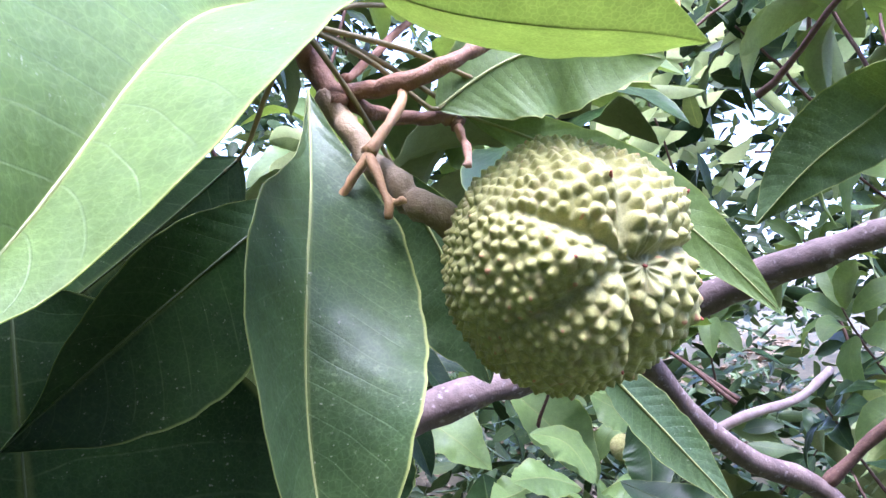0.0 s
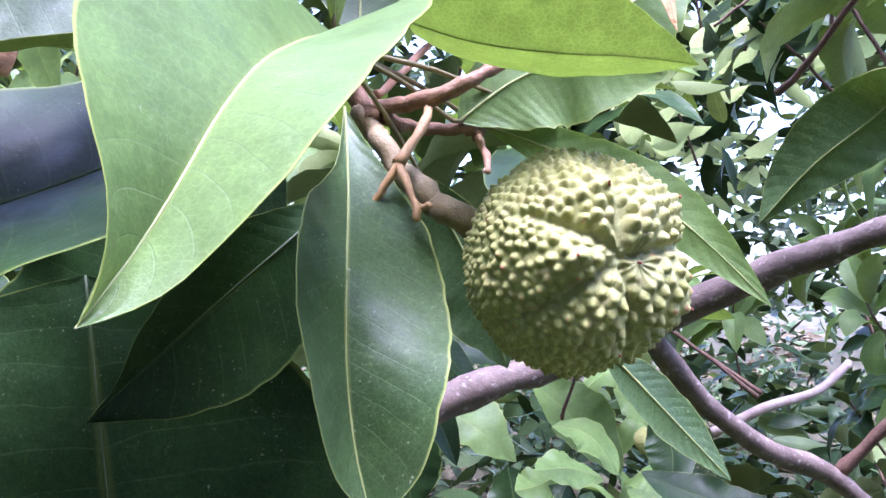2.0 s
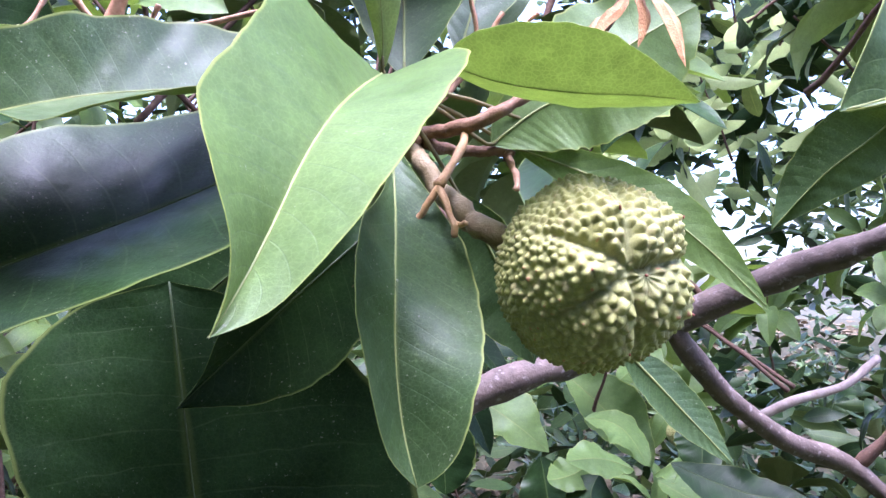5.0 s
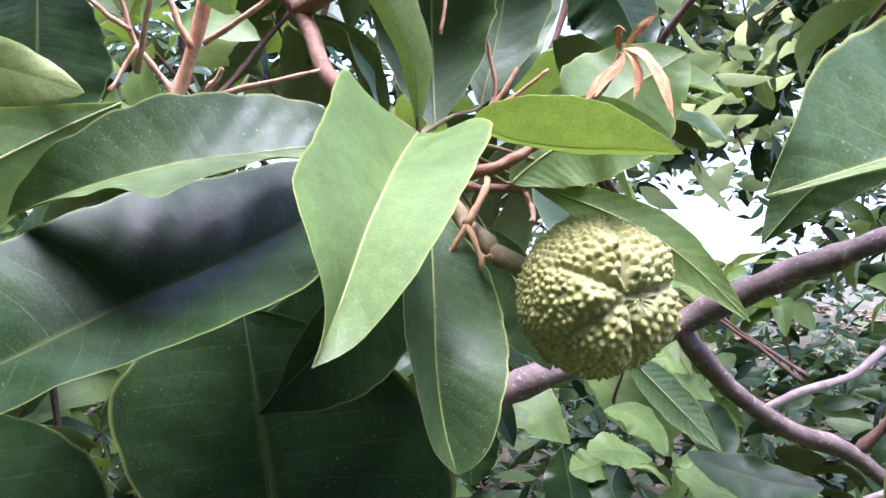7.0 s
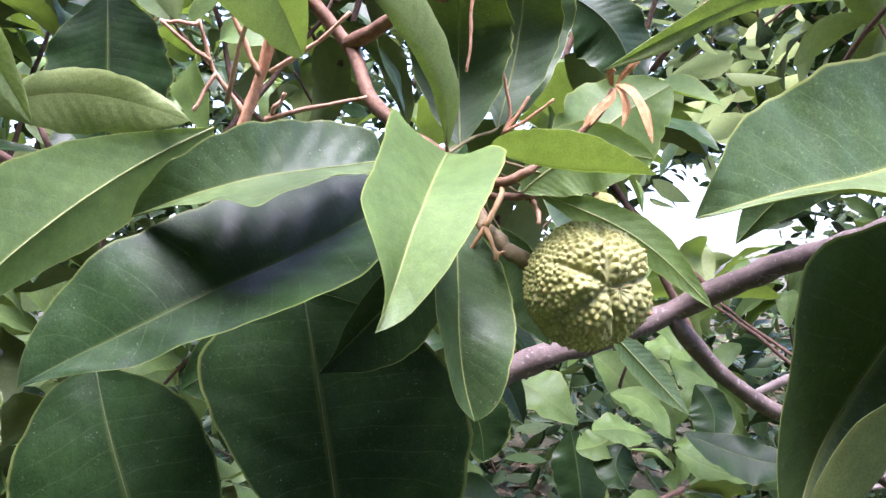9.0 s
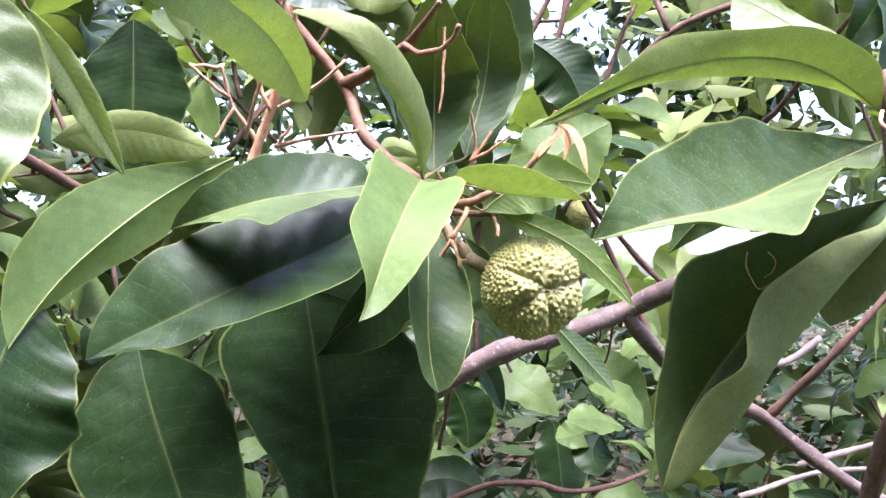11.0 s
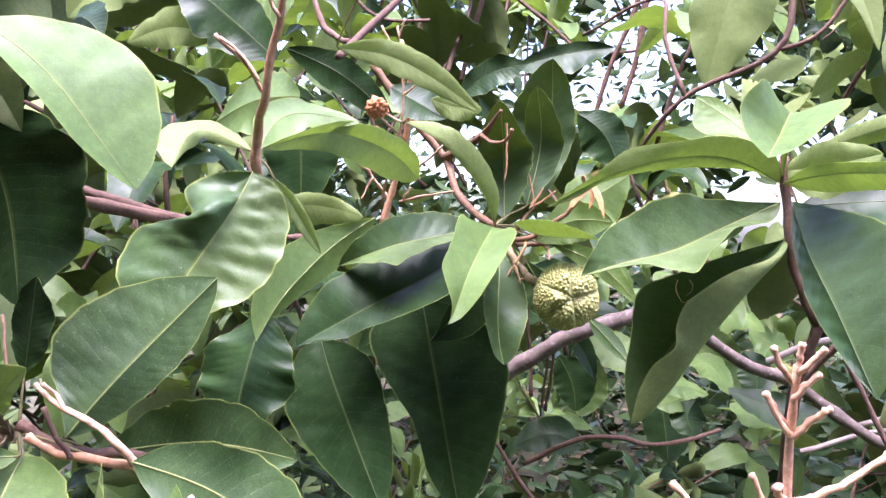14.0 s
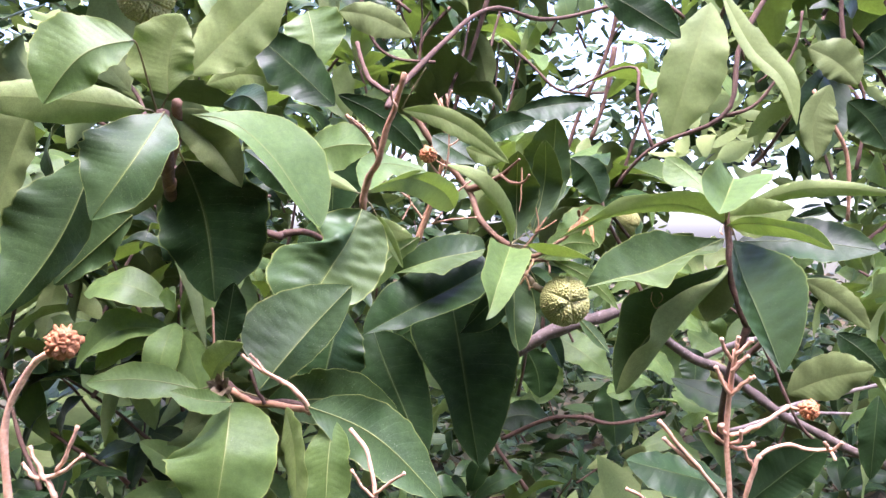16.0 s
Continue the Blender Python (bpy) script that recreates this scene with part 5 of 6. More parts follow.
stem(pan_branch, "branchlet", "drytan", .0009, .0008, (-0.0874, 0.1510, 1.7676), (-0.0844, 0.1500, 1.7761), (-0.0809, 0.1490, 1.7833))
stem(pan_branch, "branchlet", "drytan", .0010, .0009, (-0.0905, 0.1600, 1.6945), (-0.0976, 0.1570, 1.6988), (-0.1067, 0.1560, 1.7051))

grey_branch = thing("broken_branch", (-0.4199, 0.1200, 1.6446), "broken grey-brown branch with a pale stub end", "broken branch")
stem(grey_branch, "stem", "bark", .0052, .0045, (-0.4199, 0.1200, 1.6446), (-0.3629, 0.1200, 1.6290), (-0.3143, 0.1200, 1.6144), (-0.2860, 0.1200, 1.6084))
stem(grey_branch, "stem", "bark", .0045, .0036, (-0.3143, 0.1500, 1.6094), (-0.2772, 0.1700, 1.6155), (-0.2586, 0.2400, 1.5937), (-0.2407, 0.2800, 1.5968))

ball_branch = thing("flower_stalk", (-0.2843, -0.2800, -0.0605), "reddish stalk with dried branchlets and a husk", "flower stalk")
stem(ball_branch, "stem", "drytan", .0052, .0024, (-0.2843, -0.2800, -0.0605), (-0.2920, -0.2800, 0.6983), (-0.3038, -0.2800, 1.2392), (-0.3067, -0.2800, 1.3637), (-0.3134, -0.2800, 1.4255), (-0.3145, -0.2800, 1.4691), (-0.3008, -0.2800, 1.4989), (-0.2863, -0.2800, 1.5161), (-0.2685, -0.2800, 1.5221))
stem(ball_branch, "branchlet", "drytan", .0020, .0020, (-0.2643, -0.2900, 1.3882), (-0.2645, -0.2900, 1.4203), (-0.2716, -0.2900, 1.4337))
stem(ball_branch, "branchlet", "drytan", .0018, .0014, (-0.2716, -0.2900, 1.4317), (-0.2787, -0.2900, 1.4433), (-0.2850, -0.2900, 1.4549))
stem(ball_branch, "branchlet", "drytan", .0018, .0014, (-0.2739, -0.2900, 1.4336), (-0.2575, -0.2900, 1.4388), (-0.2400, -0.2900, 1.4521))
stem(ball_branch, "branchlet", "drytan", .0016, .0013, (-0.2622, -0.2900, 1.4385), (-0.2529, -0.2900, 1.4531), (-0.2446, -0.2900, 1.4716))
stem(ball_branch, "branchlet", "drytan", .0016, .0013, (-0.2763, -0.2900, 1.4314), (-0.2858, -0.2900, 1.4367), (-0.2907, -0.2900, 1.4424))

epan_branch = thing("flower_stalk", (0.2254, -0.0700, 0.2431), "pale dried flower stalk with bare knobbly branchlets", "flower stalk")
stem(epan_branch, "stem", "drytan", .0045, .0018, (0.2254, -0.0700, 0.2431), (0.2188, -0.0700, 0.7676), (0.2149, -0.0700, 1.1942), (0.2132, -0.0700, 1.3358), (0.2113, -0.0700, 1.3922), (0.2082, -0.0700, 1.4391), (0.2100, -0.0750, 1.4825), (0.2130, -0.0850, 1.5166))
stem(epan_branch, "branchlet", "drytan", 0.0018, 0.0015, (0.2091, -0.0750, 1.4825), (0.2032, -0.0800, 1.4914), (0.1978, -0.0850, 1.5022))
stem(epan_branch, "branchlet", "drytan", 0.0018, 0.0015, (0.2118, -0.0750, 1.4803), (0.2181, -0.0800, 1.4875), (0.2252, -0.0850, 1.4952))
stem(epan_branch, "branchlet", "drytan", 0.0017, 0.0015, (0.2128, -0.0800, 1.5044), (0.2056, -0.0850, 1.5164), (0.2015, -0.0900, 1.5260))
stem(epan_branch, "branchlet", "drytan", 0.0017, 0.0015, (0.2130, -0.0850, 1.5121), (0.2186, -0.0880, 1.5195), (0.2252, -0.0900, 1.5259))
stem(epan_branch, "branchlet", "drytan", 0.0017, 0.0015, (0.2128, -0.0800, 1.5021), (0.2176, -0.0830, 1.5074), (0.2228, -0.0860, 1.5126))
stem(epan_branch, "branchlet", "drytan", 0.0017, 0.0015, (0.2130, -0.0850, 1.5143), (0.2137, -0.0860, 1.5214), (0.2151, -0.0880, 1.5281))
stem(epan_branch, "branchlet", "drytan", 0.0019, 0.0018, (0.2100, -0.0700, 1.4439), (0.2282, -0.0650, 1.4487), (0.2443, -0.0600, 1.4580), (0.2578, -0.0570, 1.4686))
stem(epan_branch, "branchlet", "redbark", 0.0014, 0.0014, (0.2578, -0.0570, 1.4686), (0.2637, -0.0560, 1.4659), (0.2691, -0.0550, 1.4660))
stem(epan_branch, "branchlet", "drytan", 0.0022, 0.0020, (0.2217, -0.0800, 1.3869), (0.2266, -0.0800, 1.4151), (0.2330, -0.0800, 1.4303))
stem(epan_branch, "branchlet", "drytan", 0.0018, 0.0016, (0.2330, -0.0800, 1.4303), (0.2508, -0.0750, 1.4395), (0.2709, -0.0700, 1.4364), (0.2878, -0.0700, 1.4367))
stem(epan_branch, "branchlet", "drytan", 0.0017, 0.0016, (0.2092, -0.0700, 1.4345), (0.2187, -0.0720, 1.4333), (0.2292, -0.0750, 1.4394))
stem(epan_branch, "branchlet", "drytan", 0.0014, 0.0014, (0.2074, -0.0700, 1.4367), (0.1973, -0.0720, 1.4436), (0.1906, -0.0750, 1.4580))
stem(epan_branch, "branchlet", "drytan", 0.0020, 0.0016, (0.2127, -0.0900, 1.3871), (0.1878, -0.1000, 1.4177), (0.1722, -0.1050, 1.4360), (0.1522, -0.1100, 1.4609))
stem(epan_branch, "branchlet", "drytan", 0.0016, 0.0014, (0.1835, -0.1000, 1.4219), (0.1678, -0.1050, 1.4357), (0.1567, -0.1100, 1.4475))
stem(epan_branch, "branchlet", "drytan", 0.0016, 0.0014, (0.2103, -0.0830, 1.4983), (0.2164, -0.0860, 1.5064), (0.2230, -0.0880, 1.5129))
stem(epan_branch, "branchlet", "drytan", 0.0016, 0.0014, (0.2097, -0.0780, 1.4803), (0.2031, -0.0820, 1.4899), (0.1983, -0.0850, 1.5017))
stem(epan_branch, "branchlet", "drytan", 0.0016, 0.0014, (0.2106, -0.0780, 1.4789), (0.2192, -0.0820, 1.4884), (0.2278, -0.0850, 1.4957))
stem(epan_branch, "branchlet", "drytan", 0.0019, 0.002, (0.2091, -0.0700, 1.4434), (0.2041, -0.0750, 1.4480), (0.2027, -0.0800, 1.4537))
stem(epan_branch, "branchlet", "drytan", 0.0016, 0.0015, (0.2100, -0.0700, 1.4364), (0.2174, -0.0750, 1.4405), (0.2185, -0.0800, 1.4501))
stem(epan_branch, "branchlet", "drytan", 0.0014, 0.0013, (0.2878, -0.0700, 1.4367), (0.2846, -0.0730, 1.4399), (0.2823, -0.0760, 1.4437))
stem(epan_branch, "branchlet", "drytan", 0.0014, 0.0013, (0.2878, -0.0700, 1.4367), (0.2922, -0.0730, 1.4405), (0.2952, -0.0760, 1.4446))
stem(epan_branch, "branchlet", "drytan", 0.0013, 0.0012, (0.2878, -0.0700, 1.4367), (0.2889, -0.0730, 1.4339), (0.2904, -0.0760, 1.4302))
stem(epan_branch, "branchlet", "drytan", 0.0016, 0.0014, (0.1463, -0.1000, 1.3909), (0.1373, -0.1050, 1.3982), (0.1275, -0.1100, 1.4044))
stem(epan_branch, "branchlet", "drytan", 0.0014, 0.0013, (0.2290, -0.0780, 1.4212), (0.2227, -0.0830, 1.4289), (0.2205, -0.0860, 1.4365))

faded_flower = thing("faded_flower", (0.0628, 0.2500, 1.6341), "withered pinkish-tan flower at the end of a twig", "flower")
dry_scrap(faded_flower, "petal", [(0.0637, 0.2500, 1.6370), (0.0711, 0.2450, 1.6340), (0.0776, 0.2400, 1.6224), (0.0813, 0.2350, 1.6024)], (0.0801, 0.2408, 1.6234), (0.0751, 0.2392, 1.6215), 210)
dry_scrap(faded_flower, "petal", [(0.0637, 0.2500, 1.6370), (0.0684, 0.2470, 1.6317), (0.0701, 0.2450, 1.6238), (0.0664, 0.2430, 1.6123)], (0.0723, 0.2455, 1.6239), (0.0680, 0.2445, 1.6237), 211)
dry_scrap(faded_flower, "petal", [(0.0643, 0.2500, 1.6355), (0.0611, 0.2460, 1.6287), (0.0551, 0.2430, 1.6224), (0.0506, 0.2400, 1.6140)], (0.0571, 0.2430, 1.6211), (0.0531, 0.2430, 1.6237), 212)
dry_scrap(faded_flower, "petal", [(0.0628, 0.2500, 1.6356), (0.0607, 0.2470, 1.6394), (0.0612, 0.2450, 1.6448), (0.0645, 0.2430, 1.6418)], (0.0592, 0.2446, 1.6449), (0.0632, 0.2454, 1.6447), 213)
dry_scrap(faded_flower, "petal", [(0.0643, 0.2500, 1.6370), (0.0685, 0.2470, 1.6420), (0.0727, 0.2450, 1.6458), (0.0777, 0.2430, 1.6494)], (0.0714, 0.2452, 1.6473), (0.0740, 0.2448, 1.6443), 214)
dry_scrap(faded_flower, "petal", [(0.0584, 0.2500, 1.6282), (0.0553, 0.2460, 1.6245), (0.0522, 0.2430, 1.6210), (0.0463, 0.2400, 1.6124)], (0.0540, 0.2430, 1.6197), (0.0505, 0.2430, 1.6223), 215)
dry_scrap(low_shoot, "scale", [(-0.2041, -0.1650, 1.4763), (-0.2006, -0.1750, 1.4862), (-0.1993, -0.1800, 1.4941)], (-0.2040, -0.1755, 1.4867), (-0.1972, -0.1745, 1.4857), 216)
dry_scrap(low_shoot, "scale", [(-0.2041, -0.1650, 1.4763), (-0.2008, -0.1800, 1.4801), (-0.2030, -0.1850, 1.4808)], (-0.1993, -0.1806, 1.4770), (-0.2023, -0.1794, 1.4832), 217)
dry_scrap(low_shoot, "scale", [(-0.2041, -0.1650, 1.4763), (-0.1926, -0.1800, 1.4856), (-0.1863, -0.1850, 1.4918)], (-0.1946, -0.1795, 1.4884), (-0.1906, -0.1805, 1.4827), 218)
dry_scrap(low_shoot, "scale", [(-0.2041, -0.1650, 1.4763), (-0.1918, -0.1850, 1.4791), (-0.1884, -0.1900, 1.4779)], (-0.1902, -0.1838, 1.4820), (-0.1934, -0.1862, 1.4762), 219)
dry_scrap(low_shoot, "scale", [(-0.2041, -0.1650, 1.4763), (-0.1933, -0.1750, 1.4796), (-0.1854, -0.1800, 1.4809)], (-0.1933, -0.1740, 1.4829), (-0.1933, -0.1760, 1.4762), 220)
dry_scrap(low_shoot, "scale", [(-0.2041, -0.1650, 1.4763), (-0.1959, -0.1850, 1.4775), (-0.1960, -0.1900, 1.4752)], (-0.1927, -0.1840, 1.4787), (-0.1990, -0.1860, 1.4764), 221)
dry_scrap(low_shoot, "scale", [(-0.2041, -0.1650, 1.4763), (-0.2029, -0.1800, 1.4837), (-0.2067, -0.1850, 1.4876)], (-0.2050, -0.1812, 1.4811), (-0.2008, -0.1788, 1.4862), 222)
dry_scrap(low_shoot, "scar", [(-0.2088, -0.1280, 1.5198), (-0.2020, -0.1300, 1.5180), (-0.1941, -0.1300, 1.5178), (-0.1879, -0.1280, 1.5189)], (-0.1941, -0.1298, 1.5185), (-0.1942, -0.1302, 1.5172), 223)

# ---- the thicket behind ----
def back_shoot(seed, leaves, length):
    """A leafy shoot on its own upright stem, at the origin, its leaves in a loose whorl at the top."""
    rng = np.random.default_rng(seed)
    whole = thing("leafy_shoot", (0, 0, 0), "leafy shoot with a loose whorl of green leathery leaves", "shoot", "shoots of the thicket")
    part("stem", tube("stem", [(0.02, 0.01, -0.22), (0.008, 0, -0.1), (0, 0, 0), (0.0, 0.004, 0.05)], 0.0040, 0.0022, 7, seed), whole, BARK)
    for i in range(leaves):
        a = i * 2.4 + rng.uniform(-0.3, 0.3)
        lift = rng.uniform(-0.5, 0.9) if i else 1.1
        ln = length * rng.uniform(0.7, 1.15)
        out = np.array([math.cos(a) * math.cos(lift), math.sin(a) * math.cos(lift), math.sin(lift)])
        droop = rng.uniform(0.15, 0.5)
        base = np.array([0, 0, rng.uniform(-0.03, 0.045)]) + 0.012 * out
        mid = base + out * ln * 0.5 + np.array([0, 0, 0.03 * ln])
        end = base + out * ln * 0.95 - np.array([0, 0, droop * ln])
        side = unit(np.cross(out, [0.0, 0.0, 1.0]) + 0.25 * rng.normal(size=3))
        nrm = np.cross(side, out)
        wd = ln * rng.uniform(0.17, 0.23)
        fold = rng.uniform(0.0, 0.45)
        me, c, n = blade([base, mid, end], mid - side * wd + nrm * wd * fold, mid + side * wd + nrm * wd * fold, nu=14, nv=3, wave=1.2, seed=seed * 31 + i)
        part("leaf", me, whole, LEAF_YOUNG if seed % 2 else LEAF_DIM, LEAF_UNDER)
    return whole


rng = np.random.default_rng(23)
kinds = [back_shoot(40 + i, 8 + i % 4, 0.155) for i in range(6)]
GAPS = ((0.36, 1.5, 1.66, 0.20, 0.12), (0.47, 1.5, 1.80, 0.11, 0.09), (0.0, 1.5, 2.15, 0.13, 0.14), (-0.08, 1.5, 1.93, 0.12, 0.09), (-0.5, 1.5, 1.84, 0.16, 0.07), (0.2, 1.5, 1.9, 0.12, 0.07))
used = 0
spots = []
for _ in range(4000):
    y = rng.uniform(0.62, 2.2)
    x = rng.uniform(-1.15, 0.75) * (0.55 + 0.45 * y)
    z = 1.57 + rng.uniform(-0.62, 0.72) * (0.5 + 0.5 * y)
    scale = 1.5 / (y + 0.5)
    ex, ez = 0.1 + (x - 0.1) * 2.0 / (y + 0.5), 1.57 + (z - 1.57) * 2.0 / (y + 0.5)
    if any(((ex - a) / (ra + 0.05)) ** 2 + ((ez - c) / (rc + 0.05)) ** 2 < 1 for a, _y, c, ra, rc in GAPS):
        continue
    if any((x - a) ** 2 + (y - b) ** 2 + (z - c) ** 2 < 0.12 ** 2 for a, b, c in spots):
        continue
    if y < 1.25 and -0.05 < ex < 0.8 and ez < 1.62 or y < 1.7 and -0.15 < ex < 0.5 and ez < 1.46:
        continue
    spots.append((x, y, z))
    m = pose(x, y, z, rng.normal() * 30, rng.normal() * 30, rng.uniform(0, 360)) @ Matrix.Scale(float(rng.uniform(0.75, 1.1)), 4)
    k = kinds[used % 6]
    if used < 6:
        k.matrix_basis = m
    else:
        c = copy_thing(k, m)
        c.scale = m.to_scale()
    used += 1
    if used >= 190:
        break

for i in range(34):
    while True:
        x, y, z = rng.uniform(-1.05, -0.44), rng.uniform(0.22, 0.62), rng.uniform(1.05, 1.85)
        if all((x - a) ** 2 + (y - b) ** 2 + (z - c) ** 2 > 0.09 ** 2 for a, b, c in spots):
            break
    spots.append((x, y, z))
    copy_thing(kinds[i % 6], pose(x, y, z, rng.normal() * 30, rng.normal() * 30, rng.uniform(0, 360)))

# boughs
bough_branch = thing("bough", (-0.1085, 0.5000, 1.3948), "purplish-grey forked bough of the tree", "bough")
stem(bough_branch, "stem", "bough", .0115, .0085, (-0.1085, 0.5000, 1.3948), (-0.0475, 0.5000, 1.4345), (-0.0012, 0.5000, 1.4614), (0.0903, 0.5300, 1.4899), (0.1302, 0.5450, 1.5049), (0.1912, 0.5200, 1.5358), (0.2169, 0.5000, 1.5471), (0.2497, 0.4800, 1.5614), (0.3073, 0.4500, 1.5857))
stem(bough_branch, "limb", "bough", .0085, .0070, (0.1302, 0.5450, 1.5025), (0.1576, 0.5700, 1.4674), (0.2122, 0.6000, 1.4210), (0.2848, 0.6300, 1.3868), (0.3436, 0.6300, 1.3383), (0.4416, 0.6500, 1.2838), (0.6411, 0.7000, 1.1925))
stem(bough_branch, "limb", "bark", .0050, .0035, (0.2849, 0.6300, 1.3895), (0.3112, 0.6200, 1.4206), (0.3450, 0.6000, 1.4639), (0.4066, 0.6000, 1.5365))
stem(bough_branch, "limb", "bark", .0044, .0034, (-0.1296, 0.8000, 1.2103), (-0.0545, 0.8000, 1.2487), (-0.0157, 0.8000, 1.2617), (0.0345, 0.8100, 1.2607), (0.0760, 0.8200, 1.2508), (0.1304, 0.8400, 1.2544), (0.1878, 0.9000, 1.2618))
stem(bough_branch, "limb", "bough", .0055, .0050, (-0.8375, 0.5000, 1.3642), (-0.6566, 0.4800, 1.3995), (-0.5172, 0.4500, 1.4324), (-0.4471, 0.4500, 1.4748))
dead_branch = thing("dead_branch", (0.2647, 0.9000, 1.3786), "bare pale dead branch in the thicket", "dead branch")
stem(dead_branch, "limb", "deadwood", .0060, .0045, (0.2647, 0.9000, 1.3786), (0.3171, 0.9000, 1.4043), (0.3824, 0.9200, 1.4216), (0.4357, 0.9500, 1.4516))
stem(dead_branch, "limb", "deadwood", .0045, .0035, (0.4059, 0.9500, 1.2686), (0.5106, 0.9500, 1.3036), (0.6910, 0.9500, 1.3568))
stem(dead_branch, "limb", "deadwood", .0040, .0030, (0.3135, 0.9000, 1.2325), (0.4316, 0.9200, 1.2678), (0.6135, 0.9500, 1.2688))
crownb_branch = thing("limb", (-0.1949, 0.2500, 1.7842), "brown bare limbs rising through the crown", "limb")
stem(crownb_branch, "limb", "bark", .0046, .0034, (-0.1949, 0.2500, 1.7842), (-0.1989, 0.3000, 1.8125), (-0.1592, 0.4000, 1.9022), (-0.1000, 0.5000, 1.9828), (-0.0297, 0.6000, 1.9877), (0.0806, 0.7000, 2.0339))
stem(crownb_branch, "limb", "bark", .0040, .0030, (-0.2072, 0.3000, 1.8128), (-0.2438, 0.3200, 1.8383), (-0.2714, 0.3400, 1.8977))
stem(crownb_branch, "limb", "bark", .0060, .0040, (-0.1633, 0.9000, 2.1922), (-0.2051, 0.9000, 2.0506), (-0.2354, 0.9000, 1.9553), (-0.2720, 0.9000, 1.8349))
stem(crownb_branch, "limb", "bark", .0050, .0035, (0.0953, 0.9000, 2.1260), (0.0680, 0.9000, 2.0003), (0.0172, 0.9000, 1.8859), (-0.0168, 0.9000, 1.7811))
stem(crownb_branch, "limb", "bark", .0035, .0025, (-0.1499, 0.9000, 2.0355), (-0.0833, 0.9000, 1.9725), (-0.0297, 0.9000, 1.9229), (0.0801, 0.9000, 1.9150))
stem(crownb_branch, "limb", "bark", .0040, .0030, (-0.2615, 0.9000, 2.1147), (-0.3242, 0.9000, 2.0451), (-0.3427, 0.9000, 1.9476), (-0.3875, 0.9000, 1.8875))
stem(crownb_branch, "limb", "bark", .0035, .0030, (-0.3954, 0.7000, 2.0761), (-0.3716, 0.7000, 1.9976), (-0.3367, 0.7000, 1.9629), (-0.2462, 0.7000, 1.9476))
stem(crownb_branch, "limb", "bark", .0040, .0030, (0.4420, 0.6000, 2.0077), (0.4471, 0.6000, 1.9096), (0.4763, 0.6000, 1.8285), (0.4652, 0.6000, 1.7225))
stem(crownb_branch, "limb", "redbark", .0035, .0025, (0.3733, 0.4500, 1.8220), (0.3995, 0.4500, 1.7733), (0.4182, 0.4500, 1.7253), (0.4190, 0.4500, 1.6381))
stem(crownb_branch, "limb", "bark", .0060, .0040, (0.0828, 0.9000, 2.0077), (0.0634, 0.9000, 1.8982), (0.0352, 0.9000, 1.8165))
stem(crownb_branch, "limb", "bark", .0050, .0035, (0.1421, 0.9000, 1.7563), (0.0970, 0.9000, 1.6941), (0.0693, 0.9000, 1.6307))

# far foliage and the ground
def bank(x, y):
    """The height of the ground, which rises to a bank behind the thicket."""
    rise = 1.25 * min(1.0, max(0.0, (y - 3.0) / 6.0)) ** 1.3
    return rise + 0.08 * noise.noise(Vector((x * 0.6, y * 0.6, 0))) + 0.03 * noise.noise(Vector((x * 3, y * 3, 4)))


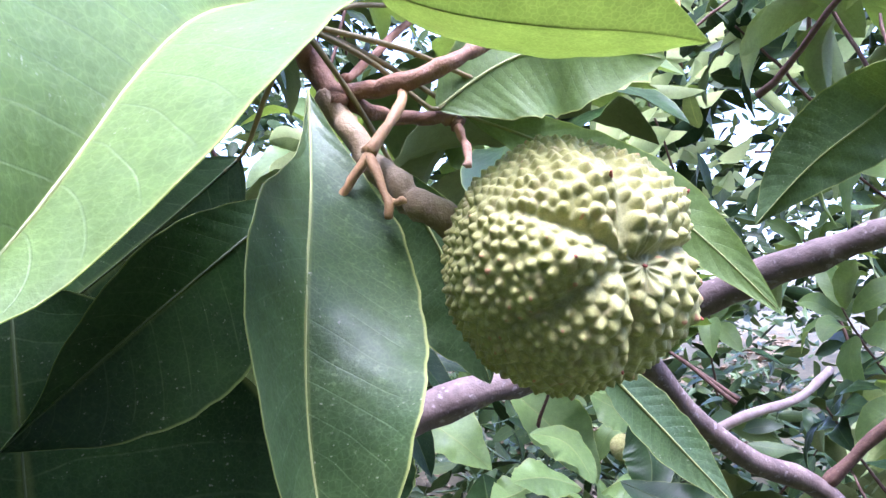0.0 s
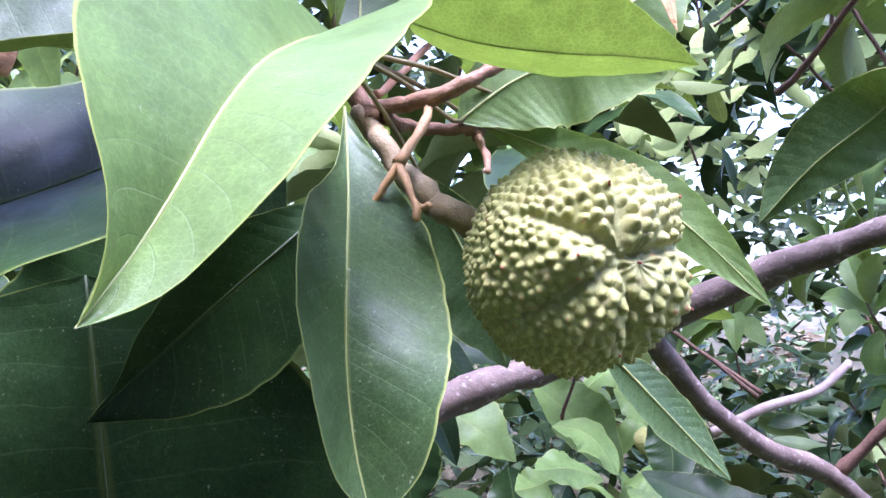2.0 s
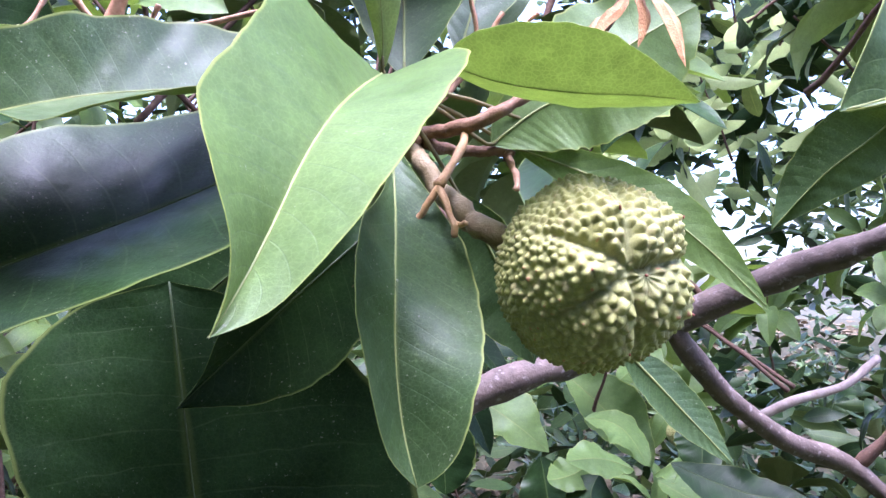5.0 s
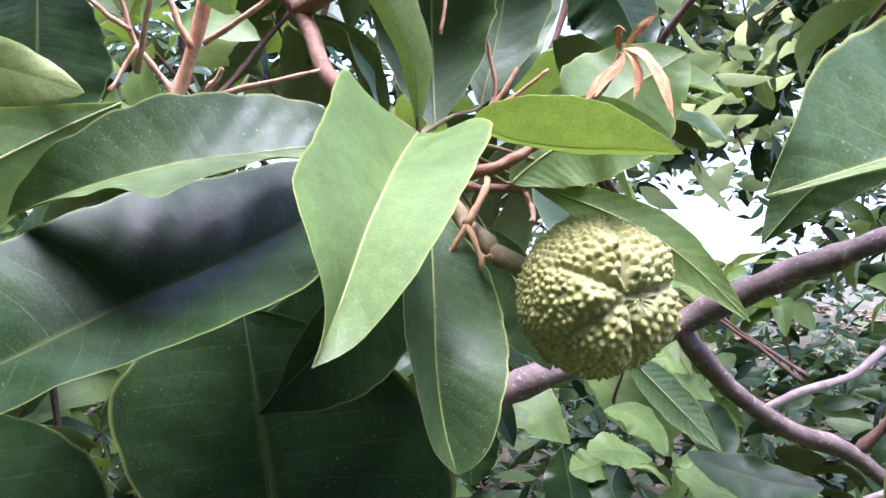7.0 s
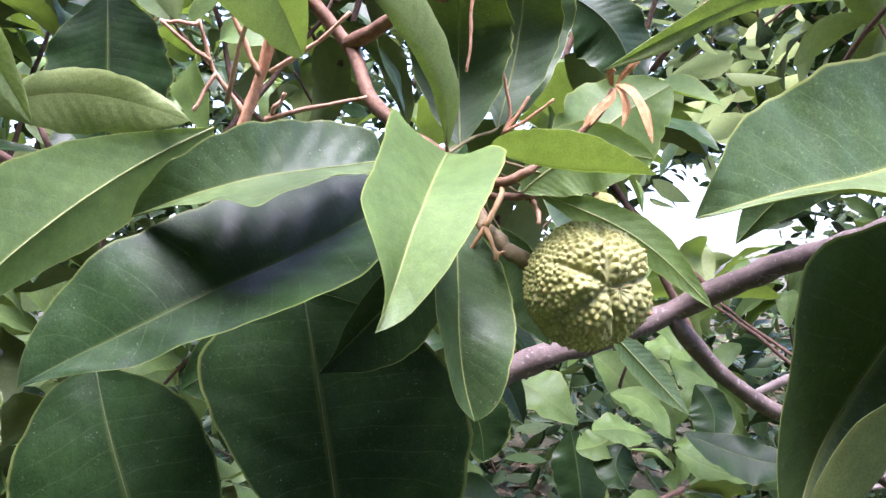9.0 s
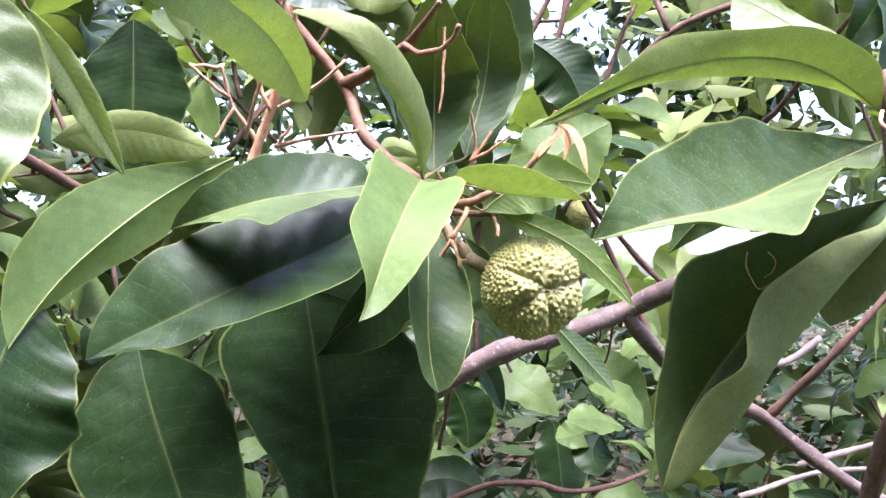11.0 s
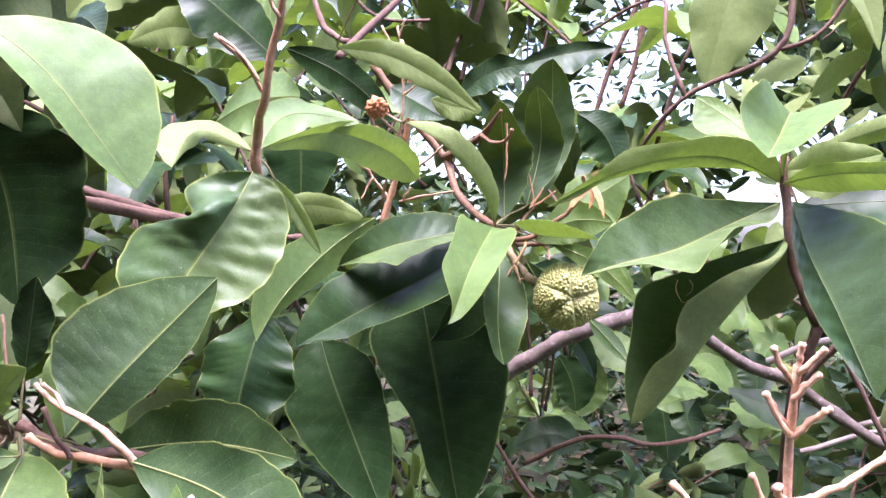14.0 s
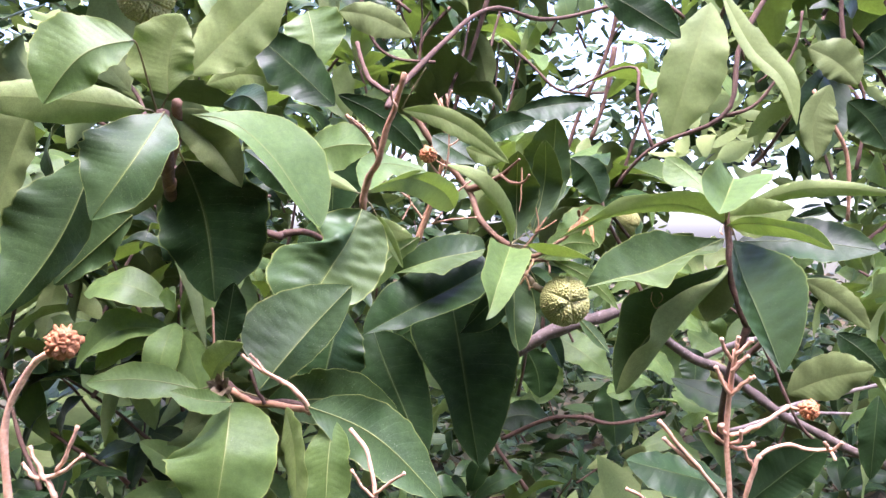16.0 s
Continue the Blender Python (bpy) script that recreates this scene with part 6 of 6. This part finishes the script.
def far_leaves(name, number, box, gaps, size, label, faces=None, lying=0.0):
    """Many loose curved leaves in one mesh; lying: how high they reach over the ground, 0 where they fill the whole box."""
    rng = np.random.default_rng(number)
    spots = []
    while len(spots) < number:
        x, y, z = (rng.uniform(a, b) for a, b in box)
        ex, ez = 0.1 + (x - 0.1) * 2.0 / (y + 0.5), 1.57 + (z - 1.57) * 2.0 / (y + 0.5)
        clump = noise.noise(Vector((ex * 5.0, y * 0.8, ez * 5.0)))
        if clump < -0.12 or any(((ex - a) / ra) ** 2 + ((ez - c) / rc) ** 2 < 1.0 + 0.5 * clump for a, _y, c, ra, rc in gaps):
            continue
        spots.append((x, y, bank(x, y) + lying * rng.random() if lying else z))
    c = np.array(spots)
    d = unit(rng.normal(size=(number, 3)) * np.array([1, 1, 0.15 if lying == 0.04 else 0.6]))
    side = unit(np.cross(d, rng.normal(size=(number, 3))))
    n = np.cross(side, d)
    ln = size * rng.uniform(0.6, 1.2, number)
    wide, bend, fold = rng.uniform(0.15, 0.23, number), rng.uniform(-0.05, 0.22, number), rng.uniform(0.0, 0.12, number)
    rows = ((0.0, 0.06), (0.14, 0.62), (0.36, 1.0), (0.60, 0.92), (0.82, 0.52), (1.0, 0.03))
    v = np.empty((number, len(rows), 3, 3))
    for i, (u, w) in enumerate(rows):
        for j, q in enumerate((-1, 0, 1)):
            v[:, i, j] = c + d * (ln * u)[:, None] + side * (ln * wide * w * q)[:, None] + n * (ln * (0.05 - bend * (u - 0.3) ** 2 * 2 + fold * w * abs(q)))[:, None]
    grid = np.arange(len(rows) * 3).reshape(len(rows), 3)
    one = np.array([(grid[i, j], grid[i, j + 1], grid[i + 1, j + 1], grid[i + 1, j]) for i in range(len(rows) - 1) for j in range(2)])
    f = (np.arange(number)[:, None, None] * len(rows) * 3 + one).reshape(-1, 4)
    me = bpy.data.meshes.new(name)
    me.from_pydata(v.reshape(-1, 3), [], f)
    me.polygons.foreach_set("material_index", np.repeat((n[:, 2] <= 0).astype(np.int32), len(one)))
    me.polygons.foreach_set("use_smooth", [True] * len(f))
    uvs = np.tile(np.array([(u, q) for u, _w in rows for q in (0.0, 0.5, 1.0)]), (number, 1))
    uv = me.uv_layers.new(name="blade")
    uv.data.foreach_set("uv", uvs[f.ravel()].ravel())
    ob = part(name, me, None, *(faces or (LEAF_DIM, LEAF_UNDER)))
    return tagged(ob, label, "foliage", kind="stuff")


far_leaves("far_foliage", 21000, ((-4.5, 3.2), (2.2, 5.0), (0.2, 4.2)), GAPS, 0.135, "dense green foliage of the thicket behind, gaps to the sky", (LEAF_DIM, LEAF_MID))
far_leaves("bank_undergrowth", 5000, ((-3.0, 4.0), (2.0, 7.0), (0.0, 1.0)), (), 0.13, "low green plants growing on the bank", (LEAF_MID, LEAF_DIM), 0.5)
far_leaves("near_side_foliage", 900, ((-2.6, -1.0), (0.2, 1.8), (0.6, 2.6)), (), 0.2, "green leaves of the thicket beside the shoots")


far_leaves("crown_foliage", 600, ((0.3, 1.0), (1.6, 3.2), (1.85, 2.75)), (), 0.15, "green leaves of the crown against the sky")
# out of view on the left; added to block light from the front left
far_leaves("side_foliage", 1100, ((-1.9, -0.85), (-1.3, 0.1), (0.3, 2.7)), (), 0.2, "unseen leaves added on the left to block light")
# thicket continued downwards, also to stop light from the ground below
far_leaves("low_foliage", 2200, ((-1.5, 1.5), (-0.5, 1.0), (0.35, 1.1)), (), 0.15, "green lower leaves of the thicket")
# below the view; added to block light from below and in front
far_leaves("front_low_foliage", 900, ((-0.9, 0.9), (-0.6, -0.08), (0.85, 1.27)), (), 0.14, "unseen lower leaves added in front to block light from below")
far_leaves("distant_foliage", 11000, ((-7.0, 5.0), (5.5, 8.5), (0.8, 6.5)), GAPS[:1], 0.13, "distant tree foliage seen against the sky", (LEAF_DIM, LEAF_MID))
far_leaves("leaf_litter", 5000, ((-3.0, 5.0), (2.6, 9.0), (0.0, 1.0)), (), 0.13, "dry brown fallen leaves lying on the bank", (DRYLEAF, DRYLEAF), 0.04)
# never in view: dark hedge added to keep low light off the leaves
far_leaves("hedge_foliage", 20000, ((-7.0, 7.0), (-4.6, -2.6), (0.0, 7.5)), (), 0.34, "unseen dark hedge added behind the viewer to block low light", (LEAF_DIM, LEAF_DIM))


# out of view: dark plants added to cut light thrown up by the ground
far_leaves("ground_cover", 7000, ((-5.0, 5.0), (-2.9, -0.2), (0.0, 1.0)), (), 0.16, "unseen dark low plants added on the ground to cut bounce light", (LEAF_DIM, LEAF_DIM), 0.3)


def ground():
    n = 90
    xs = np.linspace(-1, 1, n)
    xs = np.sign(xs) * np.abs(xs) ** 2.6 * 120
    v, f = [], []
    for i in range(n):
        for j in range(n):
            x, y = xs[i], xs[j] + 3
            v.append((x, y, bank(x, y)))
    for i in range(n - 1):
        for j in range(n - 1):
            f.append((i * n + j, (i + 1) * n + j, (i + 1) * n + j + 1, i * n + j + 1))
    me = bpy.data.meshes.new("ground")
    me.from_pydata(v, [], f)
    me.polygons.foreach_set("use_smooth", [True] * len(f))
    tagged(part("ground", me, None, LITTER), "brown ground strewn with dry leaf litter", "ground", kind="structure")


ground()
